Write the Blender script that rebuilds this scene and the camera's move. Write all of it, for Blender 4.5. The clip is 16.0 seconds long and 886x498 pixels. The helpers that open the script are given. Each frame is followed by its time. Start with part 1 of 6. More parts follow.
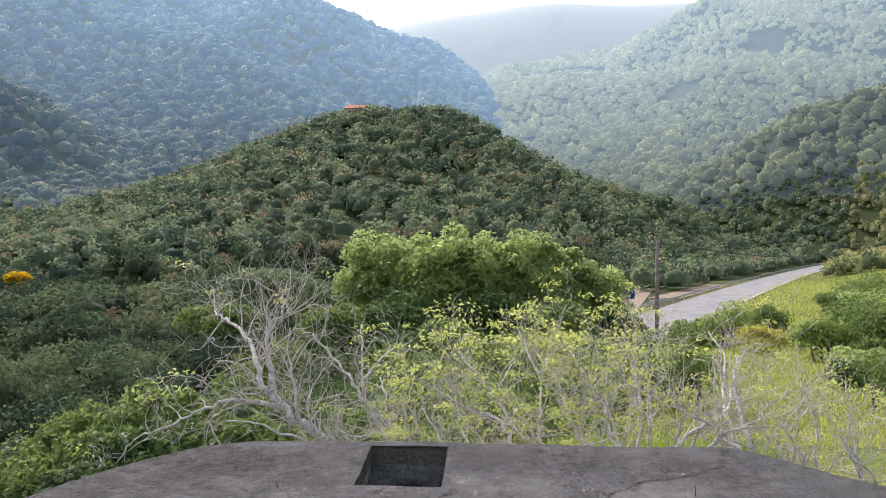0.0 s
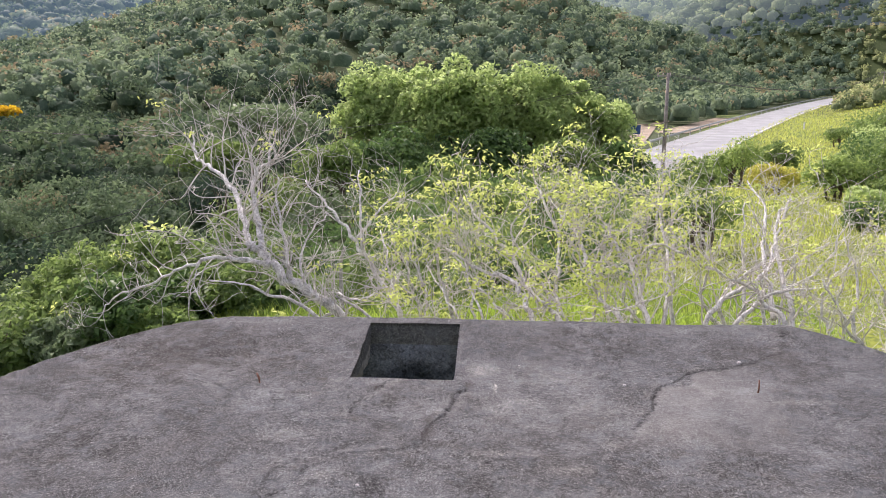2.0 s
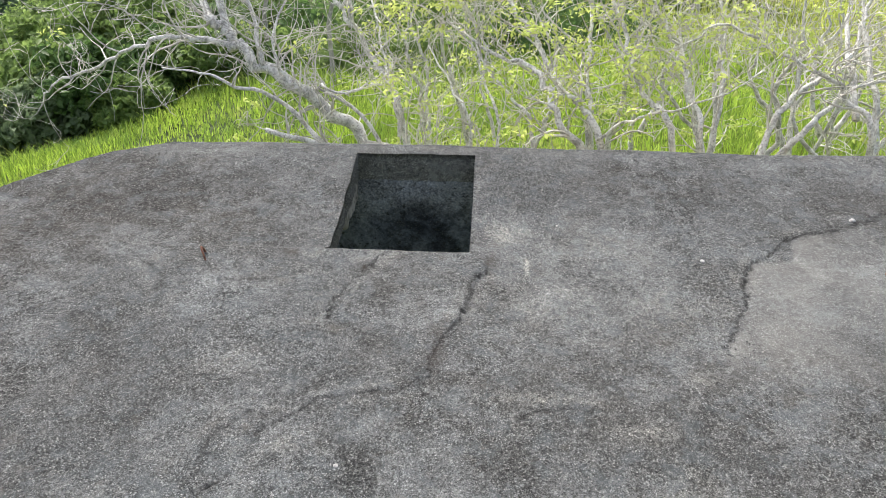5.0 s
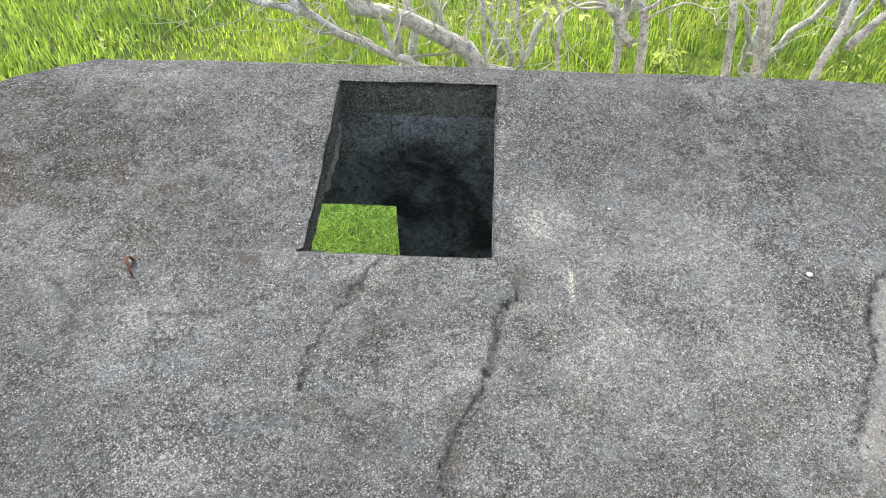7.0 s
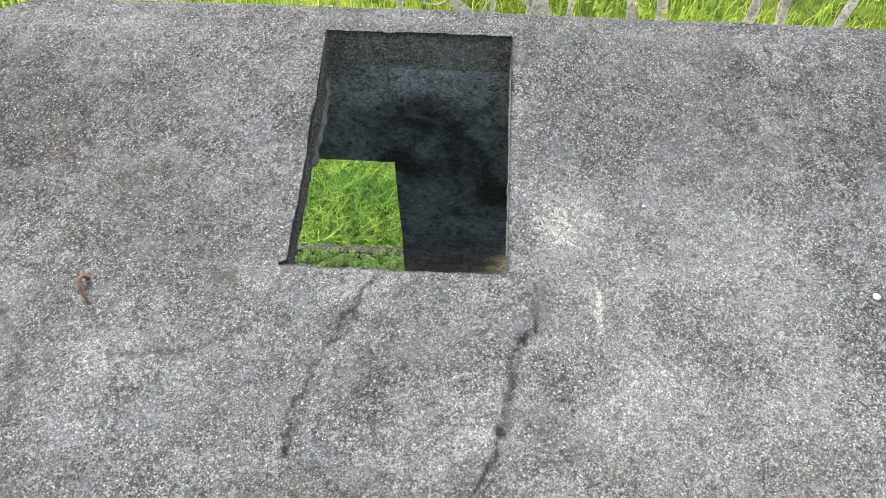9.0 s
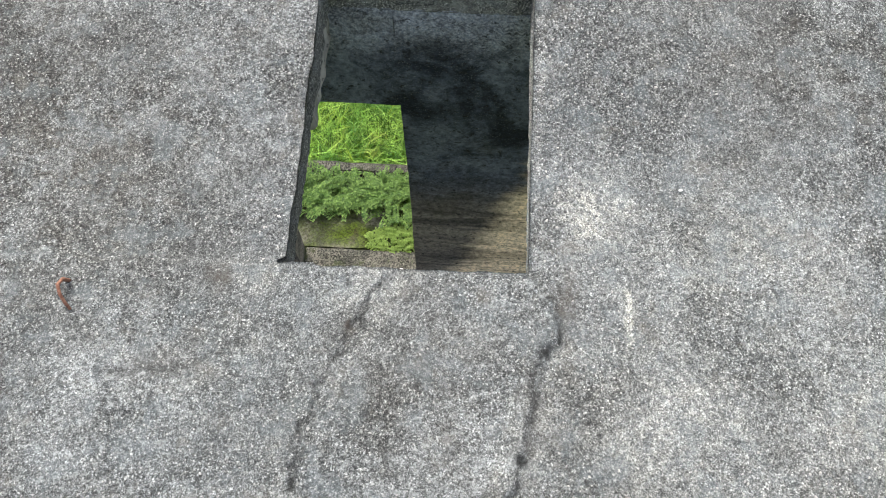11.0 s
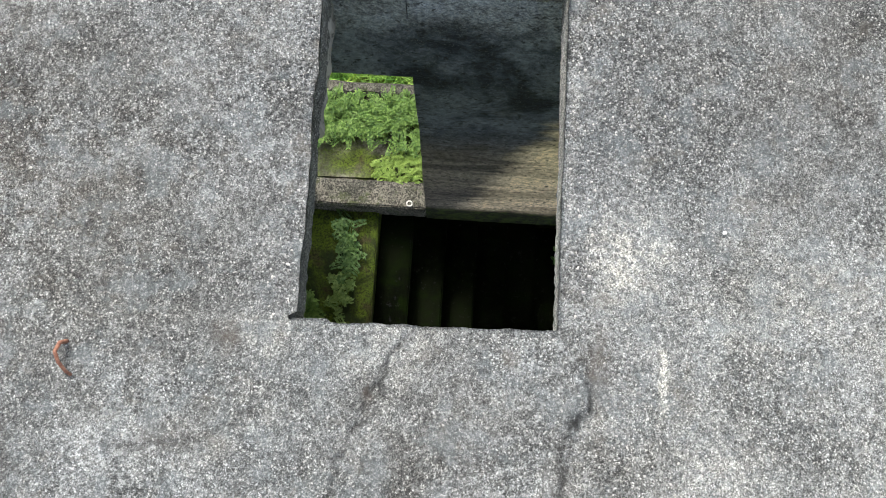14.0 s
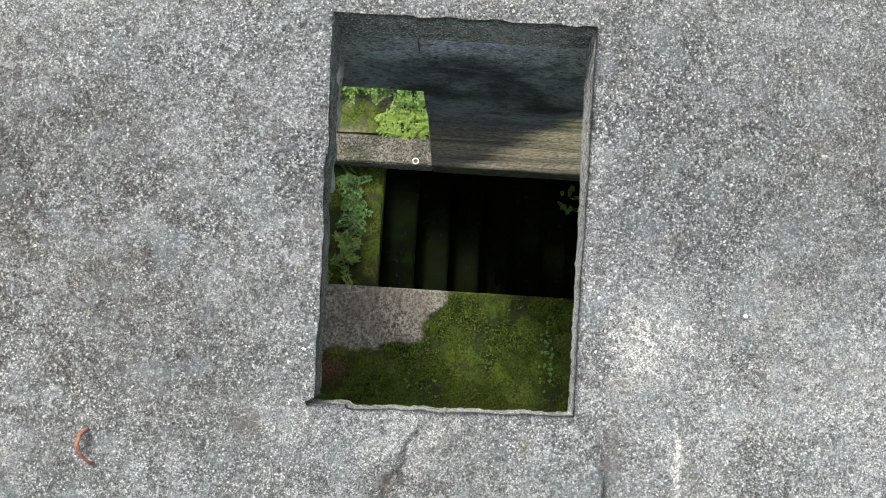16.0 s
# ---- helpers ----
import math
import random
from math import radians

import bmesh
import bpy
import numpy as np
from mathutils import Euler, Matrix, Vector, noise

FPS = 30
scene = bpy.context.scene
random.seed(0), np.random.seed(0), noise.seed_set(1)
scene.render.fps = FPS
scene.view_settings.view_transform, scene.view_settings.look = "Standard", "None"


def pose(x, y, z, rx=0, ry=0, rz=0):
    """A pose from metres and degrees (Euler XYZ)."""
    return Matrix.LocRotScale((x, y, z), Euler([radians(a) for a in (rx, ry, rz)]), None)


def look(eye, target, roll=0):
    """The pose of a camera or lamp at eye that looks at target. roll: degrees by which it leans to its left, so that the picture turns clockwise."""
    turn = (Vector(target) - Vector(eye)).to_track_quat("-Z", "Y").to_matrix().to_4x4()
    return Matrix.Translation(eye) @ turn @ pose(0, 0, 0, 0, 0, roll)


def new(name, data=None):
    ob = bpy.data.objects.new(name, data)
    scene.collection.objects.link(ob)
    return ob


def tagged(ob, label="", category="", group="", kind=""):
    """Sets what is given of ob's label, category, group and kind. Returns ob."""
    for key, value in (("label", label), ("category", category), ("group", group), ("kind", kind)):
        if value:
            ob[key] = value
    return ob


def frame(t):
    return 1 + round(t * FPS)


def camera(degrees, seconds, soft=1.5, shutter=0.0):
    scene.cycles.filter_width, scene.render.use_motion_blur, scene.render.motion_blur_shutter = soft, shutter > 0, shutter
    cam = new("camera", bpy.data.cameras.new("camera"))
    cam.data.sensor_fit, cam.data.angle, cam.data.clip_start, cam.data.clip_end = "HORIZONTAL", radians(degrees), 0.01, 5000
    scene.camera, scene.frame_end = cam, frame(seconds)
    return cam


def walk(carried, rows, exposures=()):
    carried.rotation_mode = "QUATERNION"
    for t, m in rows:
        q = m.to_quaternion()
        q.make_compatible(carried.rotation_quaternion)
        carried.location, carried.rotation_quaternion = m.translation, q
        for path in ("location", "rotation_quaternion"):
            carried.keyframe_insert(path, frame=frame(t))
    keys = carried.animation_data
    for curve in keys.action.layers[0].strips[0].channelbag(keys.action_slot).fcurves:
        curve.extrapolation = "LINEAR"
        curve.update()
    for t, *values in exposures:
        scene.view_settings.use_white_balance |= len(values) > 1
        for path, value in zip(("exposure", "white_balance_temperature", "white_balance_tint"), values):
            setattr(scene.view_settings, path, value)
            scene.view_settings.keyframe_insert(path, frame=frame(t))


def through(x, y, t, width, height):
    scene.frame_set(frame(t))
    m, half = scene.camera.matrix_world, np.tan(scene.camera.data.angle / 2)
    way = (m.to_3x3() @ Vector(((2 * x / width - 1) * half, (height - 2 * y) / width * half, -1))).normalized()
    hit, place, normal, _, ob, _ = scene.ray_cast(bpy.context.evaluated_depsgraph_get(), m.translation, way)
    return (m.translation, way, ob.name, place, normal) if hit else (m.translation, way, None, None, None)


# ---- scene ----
cam = camera(57.7, 16.0, soft=0.9)
METRES, EYE = 8.0, 5.35
ROWS = [
    (0.0, 0.0, 0.0, 0.0, 0.0, 0.0, -0.0),
    (0.5, -0.0032, 0.0616, 0.0034, 0.0, -2.76, -0.01),
    (1.0, -0.0065, 0.1147, 0.006, 0.02, -5.83, -0.02),
    (1.5, -0.0099, 0.1571, 0.0079, 0.02, -8.78, -0.03),
    (2.0, -0.013, 0.1942, 0.0092, 0.02, -11.79, -0.03),
    (2.5, -0.0153, 0.2268, 0.01, 0.01, -14.83, -0.04),
    (3.0, -0.0162, 0.2556, 0.0105, -0.01, -17.95, -0.02),
    (3.5, -0.0172, 0.2854, 0.0107, -0.03, -21.38, -0.01),
    (4.0, -0.0176, 0.3162, 0.0099, -0.03, -24.53, -0.04),
    (4.2, -0.0184, 0.331, 0.0091, -0.03, -25.52, 0.0),
    (6.3, -0.0258, 0.6248, 0.0261, -0.04, -39.05, 0.09),
    (6.5, -0.0262, 0.6347, 0.026, -0.04, -40.6, 0.09),
    (7.0, -0.0291, 0.6408, 0.0238, -0.04, -44.0, 0.11),
    (7.5, -0.0302, 0.6399, 0.0218, -0.05, -47.37, 0.13),
    (8.0, -0.0298, 0.6508, 0.0214, -0.02, -50.26, 0.14),
    (8.5, -0.0302, 0.6938, 0.0249, -0.01, -52.42, 0.08),
    (8.7, -0.0309, 0.7148, 0.0272, -0.01, -53.15, 0.08),
    (10.8, -0.0381, 0.8095, 0.029, 0.0, -63.15, 0.14),
    (11.0, -0.0382, 0.8113, 0.028, 0.01, -64.16, 0.14),
    (11.5, -0.0387, 0.8191, 0.0268, 0.03, -66.39, 0.13),
    (12.0, -0.0397, 0.8321, 0.0266, 0.03, -67.65, 0.12),
    (12.5, -0.0414, 0.8496, 0.0274, 0.04, -68.97, 0.14),
    (13.0, -0.0428, 0.8675, 0.029, 0.03, -71.0, 0.1),
    (13.5, -0.0449, 0.8843, 0.0309, 0.03, -73.37, 0.1),
    (14.0, -0.0475, 0.9024, 0.0333, 0.03, -75.62, 0.11),
    (14.5, -0.0502, 0.9242, 0.0361, 0.04, -78.03, 0.07),
    (15.0, -0.0519, 0.9467, 0.0383, 0.04, -80.33, 0.07),
    (15.5, -0.0536, 0.9696, 0.04, 0.05, -82.82, 0.04),
    (16.0, -0.0547, 0.9917, 0.0415, 0.07, -85.6, 0.03),
]
EXPOSURES = [(0.0, -0.27, 6500, 23), (1.0, 0.0, 6500, 29), (2.0, 0.13, 6500, 27), (4.0, 0.2, 6500, 15), (6.5, 0.5, 6500, 11), (8.5, 0.82, 6500, 11), (11.0, 0.88, 6500, 9), (16.0, 0.95, 6500, 9)]
walk(cam, [(t, pose(0, 0, EYE) @ pose(METRES * x, METRES * y, METRES * z, 90 + pitch, roll, yaw)) for t, x, y, z, yaw, pitch, roll in ROWS], EXPOSURES)

# ---- light ----
SUN_EL, SUN_AZ = 46.0, -28.0
world = bpy.data.worlds.new("world")
scene.world = world
world.use_nodes = True
wn = world.node_tree.nodes
sky = wn.new("ShaderNodeTexSky")
sky.sky_type, sky.sun_disc = "NISHITA", False
sky.sun_elevation, sky.sun_rotation = radians(SUN_EL), radians(SUN_AZ)
sky.air_density, sky.dust_density, sky.ozone_density = 1.0, 5.0, 1.0
cloud = wn.new("ShaderNodeHueSaturation")
cloud.inputs["Saturation"].default_value = 0.5
world.node_tree.links.new(sky.outputs[0], cloud.inputs["Color"])
world.node_tree.links.new(cloud.outputs[0], wn["Background"].inputs[0])
wn["Background"].inputs[1].default_value = 0.33
sun = new("sun", bpy.data.lights.new("sun", "SUN"))
sun.data.energy, sun.data.angle, sun.data.color = 2.2, radians(10.0), (1.0, 0.95, 0.87)
sun.matrix_world = look((math.sin(radians(SUN_AZ)) * math.cos(radians(SUN_EL)) * 50, math.cos(radians(SUN_AZ)) * math.cos(radians(SUN_EL)) * 50, math.sin(radians(SUN_EL)) * 50), (0, 0, 0))


# ---- materials ----
class Nodes:
    """A small builder for node materials."""

    def __init__(self, name):
        self.mat = bpy.data.materials.new(name)
        self.mat.use_nodes = True
        self.t = self.mat.node_tree
        self.bsdf = self.t.nodes["Principled BSDF"]
        self.bsdf.inputs["Specular IOR Level"].default_value = 0.25
        self.co = self.t.nodes.new("ShaderNodeTexCoord").outputs["Object"]

    def put(self, socket, value):
        if isinstance(value, (int, float)):
            socket.default_value = value
        elif isinstance(value, tuple):
            socket.default_value = (*value, 1.0) if len(value) == 3 and socket.type == "RGBA" else value
        else:
            self.t.links.new(value, socket)

    def stretch(self, scale, at=(0, 0, 0)):
        n = self.t.nodes.new("ShaderNodeMapping")
        n.inputs["Scale"].default_value = scale
        n.inputs["Location"].default_value = at
        self.t.links.new(self.co, n.inputs["Vector"])
        return n.outputs[0]

    def noise(self, scale, detail=4.0, rough=0.55, co=None, warp=0.0):
        n = self.t.nodes.new("ShaderNodeTexNoise")
        n.inputs["Scale"].default_value, n.inputs["Detail"].default_value = scale, detail
        n.inputs["Roughness"].default_value, n.inputs["Distortion"].default_value = rough, warp
        self.t.links.new(co or self.co, n.inputs["Vector"])
        return n.outputs["Fac"]

    def voronoi(self, scale, output="Distance", feature="F1", co=None):
        n = self.t.nodes.new("ShaderNodeTexVoronoi")
        n.feature = feature
        n.inputs["Scale"].default_value = scale
        self.t.links.new(co or self.co, n.inputs["Vector"])
        return n.outputs[output]

    def ramp(self, fac, low, high, a=0.0, b=1.0):
        n = self.t.nodes.new("ShaderNodeMapRange")
        n.interpolation_type = "SMOOTHSTEP"
        for k, v in enumerate((low, high, a, b)):
            n.inputs[k + 1].default_value = v
        self.put(n.inputs[0], fac)
        return n.outputs[0]

    def mix(self, fac, a, b, mode="MIX"):
        n = self.t.nodes.new("ShaderNodeMix")
        n.data_type, n.blend_type = "RGBA", mode
        self.put(n.inputs["Factor"], fac)
        self.put(n.inputs[6], a)
        self.put(n.inputs[7], b)
        return n.outputs[2]

    def maths(self, op, a, b=0.0):
        n = self.t.nodes.new("ShaderNodeMath")
        n.operation = op
        self.put(n.inputs[0], a)
        self.put(n.inputs[1], b)
        return n.outputs[0]

    def attribute(self, name):
        n = self.t.nodes.new("ShaderNodeAttribute")
        n.attribute_name = name
        return n.outputs["Fac"]

    def island(self):
        return self.t.nodes.new("ShaderNodeNewGeometry").outputs["Random Per Island"]

    def any_object(self):
        return self.t.nodes.new("ShaderNodeObjectInfo").outputs["Random"]

    def axis(self, k):
        n = self.t.nodes.new("ShaderNodeSeparateXYZ")
        self.t.links.new(self.co, n.inputs[0])
        return n.outputs[k]

    def bump(self, height, strength, distance):
        n = self.t.nodes.new("ShaderNodeBump")
        n.inputs["Strength"].default_value, n.inputs["Distance"].default_value = strength, distance
        self.put(n.inputs["Height"], height)
        self.t.links.new(n.outputs[0], self.bsdf.inputs["Normal"])

    def done(self, color, rough=0.85, through=None, share=0.35):
        self.put(self.bsdf.inputs["Base Color"], color)
        self.put(self.bsdf.inputs["Roughness"], rough)
        if through is not None:
            tr = self.t.nodes.new("ShaderNodeBsdfTranslucent")
            self.put(tr.inputs["Color"], through)
            m = self.t.nodes.new("ShaderNodeMixShader")
            m.inputs[0].default_value = share
            self.t.links.new(self.bsdf.outputs[0], m.inputs[1])
            self.t.links.new(tr.outputs[0], m.inputs[2])
            self.t.links.new(m.outputs[0], self.t.nodes["Material Output"].inputs["Surface"])
        return self.mat


def roof_concrete():
    """Exposed aggregate: small stones of many greys in a dark worn matrix, with pale lichen."""
    n = Nodes("roof_concrete")
    n.bsdf.inputs["Specular IOR Level"].default_value = 0.08
    big = n.noise(0.7, 4, 0.55, warp=0.3)
    at = lambda x, y: n.stretch((1, 1, 1), (x, y, 0))
    # broad tones: bare grey, brown wear, blue-grey lichen crust, dark algae
    c = n.mix(n.ramp(big, 0.34, 0.66), (0.126, 0.131, 0.134), (0.158, 0.167, 0.172))
    worn = n.ramp(n.noise(0.55, 4, 0.55, at(7, 3)), 0.44, 0.64, 0, 0.55)
    c = n.mix(n.maths("MAXIMUM", worn, n.attribute("brown")), c, (0.092, 0.086, 0.078))
    where = n.maths("MAXIMUM", n.attribute("lichen"), n.ramp(n.noise(1.3, 5, 0.6, at(2, 9)), 0.42, 0.6, 0.12, 0.6))
    film = n.ramp(n.noise(5.2, 12, 0.76, warp=0.2), 0.43, 0.58, 0.0, 1.0)
    c = n.mix(n.maths("MULTIPLY", film, where), c, (0.272, 0.287, 0.295))
    c = n.mix(n.ramp(n.noise(10.0, 10, 0.74, at(5, 0)), 0.5, 0.6, 0, 0.5), c, (0.25, 0.258, 0.256))
    c = n.mix(n.ramp(n.noise(2.6, 10, 0.7, at(1, 5), 0.2), 0.36, 0.49, 0.5, 0.0), c, (0.072, 0.072, 0.07))
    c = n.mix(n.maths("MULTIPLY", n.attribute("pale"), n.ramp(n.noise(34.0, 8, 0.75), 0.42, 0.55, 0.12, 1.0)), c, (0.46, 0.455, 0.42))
    # stones and mortar: irregular cells, showing more where the skin is worn off
    bent = n.t.nodes.new("ShaderNodeVectorMath")
    bent.operation = "MULTIPLY_ADD"
    wob = n.t.nodes.new("ShaderNodeTexNoise")
    wob.inputs["Scale"].default_value, wob.inputs["Detail"].default_value = 90.0, 4.0
    n.t.links.new(n.co, wob.inputs["Vector"])
    n.t.links.new(wob.outputs["Color"], bent.inputs[0])
    bent.inputs[1].default_value = (0.014, 0.014, 0.014)
    n.t.links.new(n.co, bent.inputs[2])
    co = bent.outputs[0]
    stones, tone = n.voronoi(120.0, co=co), n.voronoi(120.0, "Color", co=co)
    grit, grit_tone = n.voronoi(300.0, co=co), n.voronoi(300.0, "Color", co=co)
    fine = n.noise(190.0, 6, 0.85)
    skin = n.ramp(n.noise(2.4, 7, 0.66, at(8, 2)), 0.38, 0.62, 0.45, 0.95)
    c = n.mix(skin, c, n.mix(1.0, c, n.ramp(tone, 0.25, 0.62, 0.62, 1.2), "MULTIPLY"))
    c = n.mix(n.maths("MULTIPLY", n.ramp(tone, 0.67, 0.74, 0, 0.55), skin), c, (0.33, 0.332, 0.318))
    c = n.mix(skin, c, n.mix(1.0, c, n.ramp(stones, 0.3, 0.54, 1.12, 0.4), "MULTIPLY"))
    c = n.mix(1.0, c, n.ramp(grit_tone, 0.25, 0.75, 0.62, 1.4), "MULTIPLY")
    c = n.mix(1.0, c, n.ramp(fine, 0.38, 0.62, 0.4, 1.6), "MULTIPLY")
    lichen = n.ramp(n.noise(38.0, 9, 0.8), 0.535, 0.59)
    c = n.mix(n.maths("MULTIPLY", n.maths("MULTIPLY", lichen, where), 0.75), c, (0.36, 0.375, 0.382))
    c = n.mix(n.ramp(n.noise(9.0, 6, 0.65, at(4, 4)), 0.62, 0.72, 0, 0.5), c, (0.08, 0.074, 0.064))
    c = n.mix(1.0, c, n.ramp(n.noise(48.0, 9, 0.8), 0.36, 0.64, 0.72, 1.22), "MULTIPLY")
    pits = n.noise(60.0, 6, 0.75, at(1, 6))
    c = n.mix(n.ramp(pits, 0.34, 0.42, 0.6, 0.0), c, (0.04, 0.041, 0.041))
    c = n.mix(n.ramp(n.noise(7.0, 8, 0.75, at(9, 1)), 0.5, 0.62, 0, 0.3), c, (0.16, 0.185, 0.2))
    c = n.mix(n.ramp(n.noise(8.0, 8, 0.75, at(3, 8)), 0.55, 0.66, 0, 0.3), c, (0.15, 0.138, 0.12))
    smooth = n.attribute("cement")
    c = n.mix(n.maths("MULTIPLY", smooth, 0.5), c, n.mix(n.ramp(n.noise(6.0, 6, 0.7), 0.35, 0.65), (0.2, 0.198, 0.188), (0.29, 0.287, 0.272)))
    c = n.mix(1.0, c, (0.74, 0.742, 0.725), "MULTIPLY")
    chips = n.maths("MULTIPLY", n.ramp(n.voronoi(46.0, co=co), 0.1, 0.22, 1.0, 0.0), n.ramp(n.voronoi(46.0, "Color", co=co), 0.56, 0.74))
    c = n.mix(n.maths("MULTIPLY", chips, 0.6), c, (0.36, 0.355, 0.335))
    c = n.mix(n.attribute("stain"), c, (0.05, 0.043, 0.036))
    c = n.mix(n.attribute("crack"), c, (0.014, 0.014, 0.013))
    high = n.maths("ADD", n.maths("MULTIPLY", n.ramp(stones, 0.2, 0.6, 0.7, 0.0), skin), n.maths("ADD", n.maths("MULTIPLY", fine, 0.95), n.ramp(grit, 0.2, 0.6, 0.35, 0.0)))
    n.bump(n.maths("MULTIPLY", high, n.maths("SUBTRACT", 1.0, n.maths("MULTIPLY", smooth, 0.6))), 0.8, 0.005)
    return n.done(c, 0.93)


def sill_stone():
    """Dark speckled concrete with moss and pale grit."""
    n = Nodes("speckled_sill_concrete")
    c = n.mix(n.ramp(n.noise(5.0, 6, 0.7), 0.35, 0.65), (0.03, 0.03, 0.024), (0.085, 0.08, 0.066))
    c = n.mix(1.0, c, n.ramp(n.voronoi(110.0, "Color"), 0.2, 0.8, 0.35, 1.9), "MULTIPLY")
    c = n.mix(n.ramp(n.noise(60.0, 5, 0.75), 0.57, 0.64, 0, 0.7), c, (0.24, 0.235, 0.2))
    c = n.mix(n.ramp(n.noise(7.0, 5, 0.7, n.stretch((1, 1, 1), (3, 2, 5))), 0.52, 0.64, 0, 0.75), c, (0.03, 0.042, 0.008))
    n.bump(n.noise(90.0, 5, 0.75), 1.0, 0.01)
    return n.done(c, 0.93)


def loose_stone():
    n = Nodes("aggregate_stone")
    r = n.island()
    c = n.mix(n.ramp(r, 0.0, 1.0), (0.05, 0.051, 0.05), (0.19, 0.194, 0.19))
    c = n.mix(n.ramp(r, 0.9, 0.97, 0, 0.8), c, (0.35, 0.34, 0.31))
    c = n.mix(n.ramp(n.noise(300.0, 3, 0.6), 0.4, 0.6, 0.4, 0.0), c, (0.08, 0.08, 0.08))
    return n.done(c, 0.85)


def wall_concrete(name, low, high, stain, sc=1.0, shine=0.2):
    n = Nodes(name)
    n.bsdf.inputs["Specular IOR Level"].default_value = shine
    a = n.noise(1.6 * sc, 5, 0.62, warp=0.4)
    streak = n.noise(2.0, 5, 0.6, n.stretch((4.0, 4.0, 0.6)))
    c = n.mix(n.ramp(a, 0.35, 0.65), low, high)
    c = n.mix(n.ramp(streak, 0.45, 0.65, 0, 0.7), c, stain)
    dots = n.noise(28.0, 3, 0.6)
    c = n.mix(n.ramp(dots, 0.6, 0.7, 0, 0.7), c, (0.015, 0.015, 0.016))
    n.bump(n.maths("ADD", n.noise(70.0, 4, 0.7), a), 0.5, 0.006)
    return n.done(c, 0.92)


def inner_wall():
    """Mouldy plaster: speckled grey painted paler under the slab for hatch light, blue-black mould, brown-grey bands
    lower down, a tan corner brightened to stand in for side light, moss at the foot.
    """
    n = Nodes("mouldy_plaster")
    u, z = n.axis(0), n.axis(2)
    band = n.noise(1.1, 7, 0.68, n.stretch((1.0, 1.0, 6.0)), 0.5)
    a = n.noise(2.6, 7, 0.7, warp=0.4)
    c = n.mix(n.ramp(a, 0.36, 0.64), (0.013, 0.017, 0.028), (0.112, 0.13, 0.178))
    c = n.mix(n.ramp(n.noise(1.7, 4, 0.6, n.stretch((1, 1, 1), (0.4, 0, 2.1))), 0.56, 0.68, 0, 0.55), c, (0.155, 0.168, 0.195))
    # paler speckled grey near the slab imitates sky light from the hatch
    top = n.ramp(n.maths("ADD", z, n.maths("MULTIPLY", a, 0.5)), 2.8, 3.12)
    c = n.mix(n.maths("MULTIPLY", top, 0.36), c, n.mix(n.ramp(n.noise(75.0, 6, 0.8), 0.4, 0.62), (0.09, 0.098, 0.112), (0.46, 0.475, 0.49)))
    brown_bands = n.mix(n.ramp(band, 0.36, 0.62), (0.05, 0.044, 0.039), (0.17, 0.148, 0.122))
    c = n.mix(n.ramp(n.maths("ADD", z, n.maths("MULTIPLY", band, 0.9)), 1.35, 2.05, 0.95, 0.0), c, brown_bands)
    # side light on the lower corner is put into this bright tan
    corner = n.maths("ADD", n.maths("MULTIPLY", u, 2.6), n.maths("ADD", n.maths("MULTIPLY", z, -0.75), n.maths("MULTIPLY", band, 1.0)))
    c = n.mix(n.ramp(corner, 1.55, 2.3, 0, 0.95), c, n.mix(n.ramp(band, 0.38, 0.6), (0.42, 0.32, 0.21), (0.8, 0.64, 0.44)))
    c = n.mix(n.ramp(n.noise(24.0, 5, 0.7), 0.57, 0.64, 0, 0.8), c, (0.012, 0.012, 0.014))
    c = n.mix(1.0, c, n.ramp(n.noise(34.0, 8, 0.78), 0.34, 0.66, 0.55, 1.5), "MULTIPLY")
    c = n.mix(n.ramp(n.noise(130.0, 4, 0.7), 0.58, 0.66, 0, 0.3), c, (0.36, 0.37, 0.38))
    foot = n.ramp(n.maths("ADD", z, n.maths("MULTIPLY", n.noise(5.0, 5, 0.7), 0.16)), 0.06, 0.2, 1, 0)
    c = n.mix(foot, c, n.mix(n.ramp(n.noise(14.0, 5, 0.7), 0.4, 0.62), (0.012, 0.014, 0.008), (0.035, 0.05, 0.01)))
    n.bump(n.maths("ADD", n.noise(80.0, 4, 0.7), a), 0.6, 0.006)
    return n.done(c, 0.9)


def moss_floor():
    n = Nodes("mossy_concrete")
    a = n.noise(3.2, 6, 0.66, warp=0.6)
    f = n.noise(60.0, 5, 0.75)
    c = n.mix(n.ramp(a, 0.38, 0.6), (0.016, 0.026, 0.004), (0.082, 0.122, 0.007))
    c = n.mix(n.ramp(n.noise(6.0, 5, 0.65), 0.52, 0.66, 0, 0.8), c, (0.05, 0.036, 0.018))
    c = n.mix(n.ramp(f, 0.38, 0.56, 0.85, 0.0), c, (0.016, 0.02, 0.005))
    c = n.mix(n.attribute("rust"), c, n.mix(n.ramp(f, 0.4, 0.6), (0.05, 0.022, 0.01), (0.15, 0.07, 0.03)))
    grit = n.mix(n.ramp(n.noise(45.0, 6, 0.8), 0.42, 0.58), (0.1, 0.09, 0.076), (0.34, 0.32, 0.28))
    grit = n.mix(n.ramp(n.noise(5.0, 4, 0.6), 0.4, 0.65, 0.5, 0.0), grit, (0.11, 0.095, 0.08))
    c = n.mix(n.attribute("bare"), c, grit)
    n.bump(f, 1.0, 0.03)
    return n.done(c, 0.95)


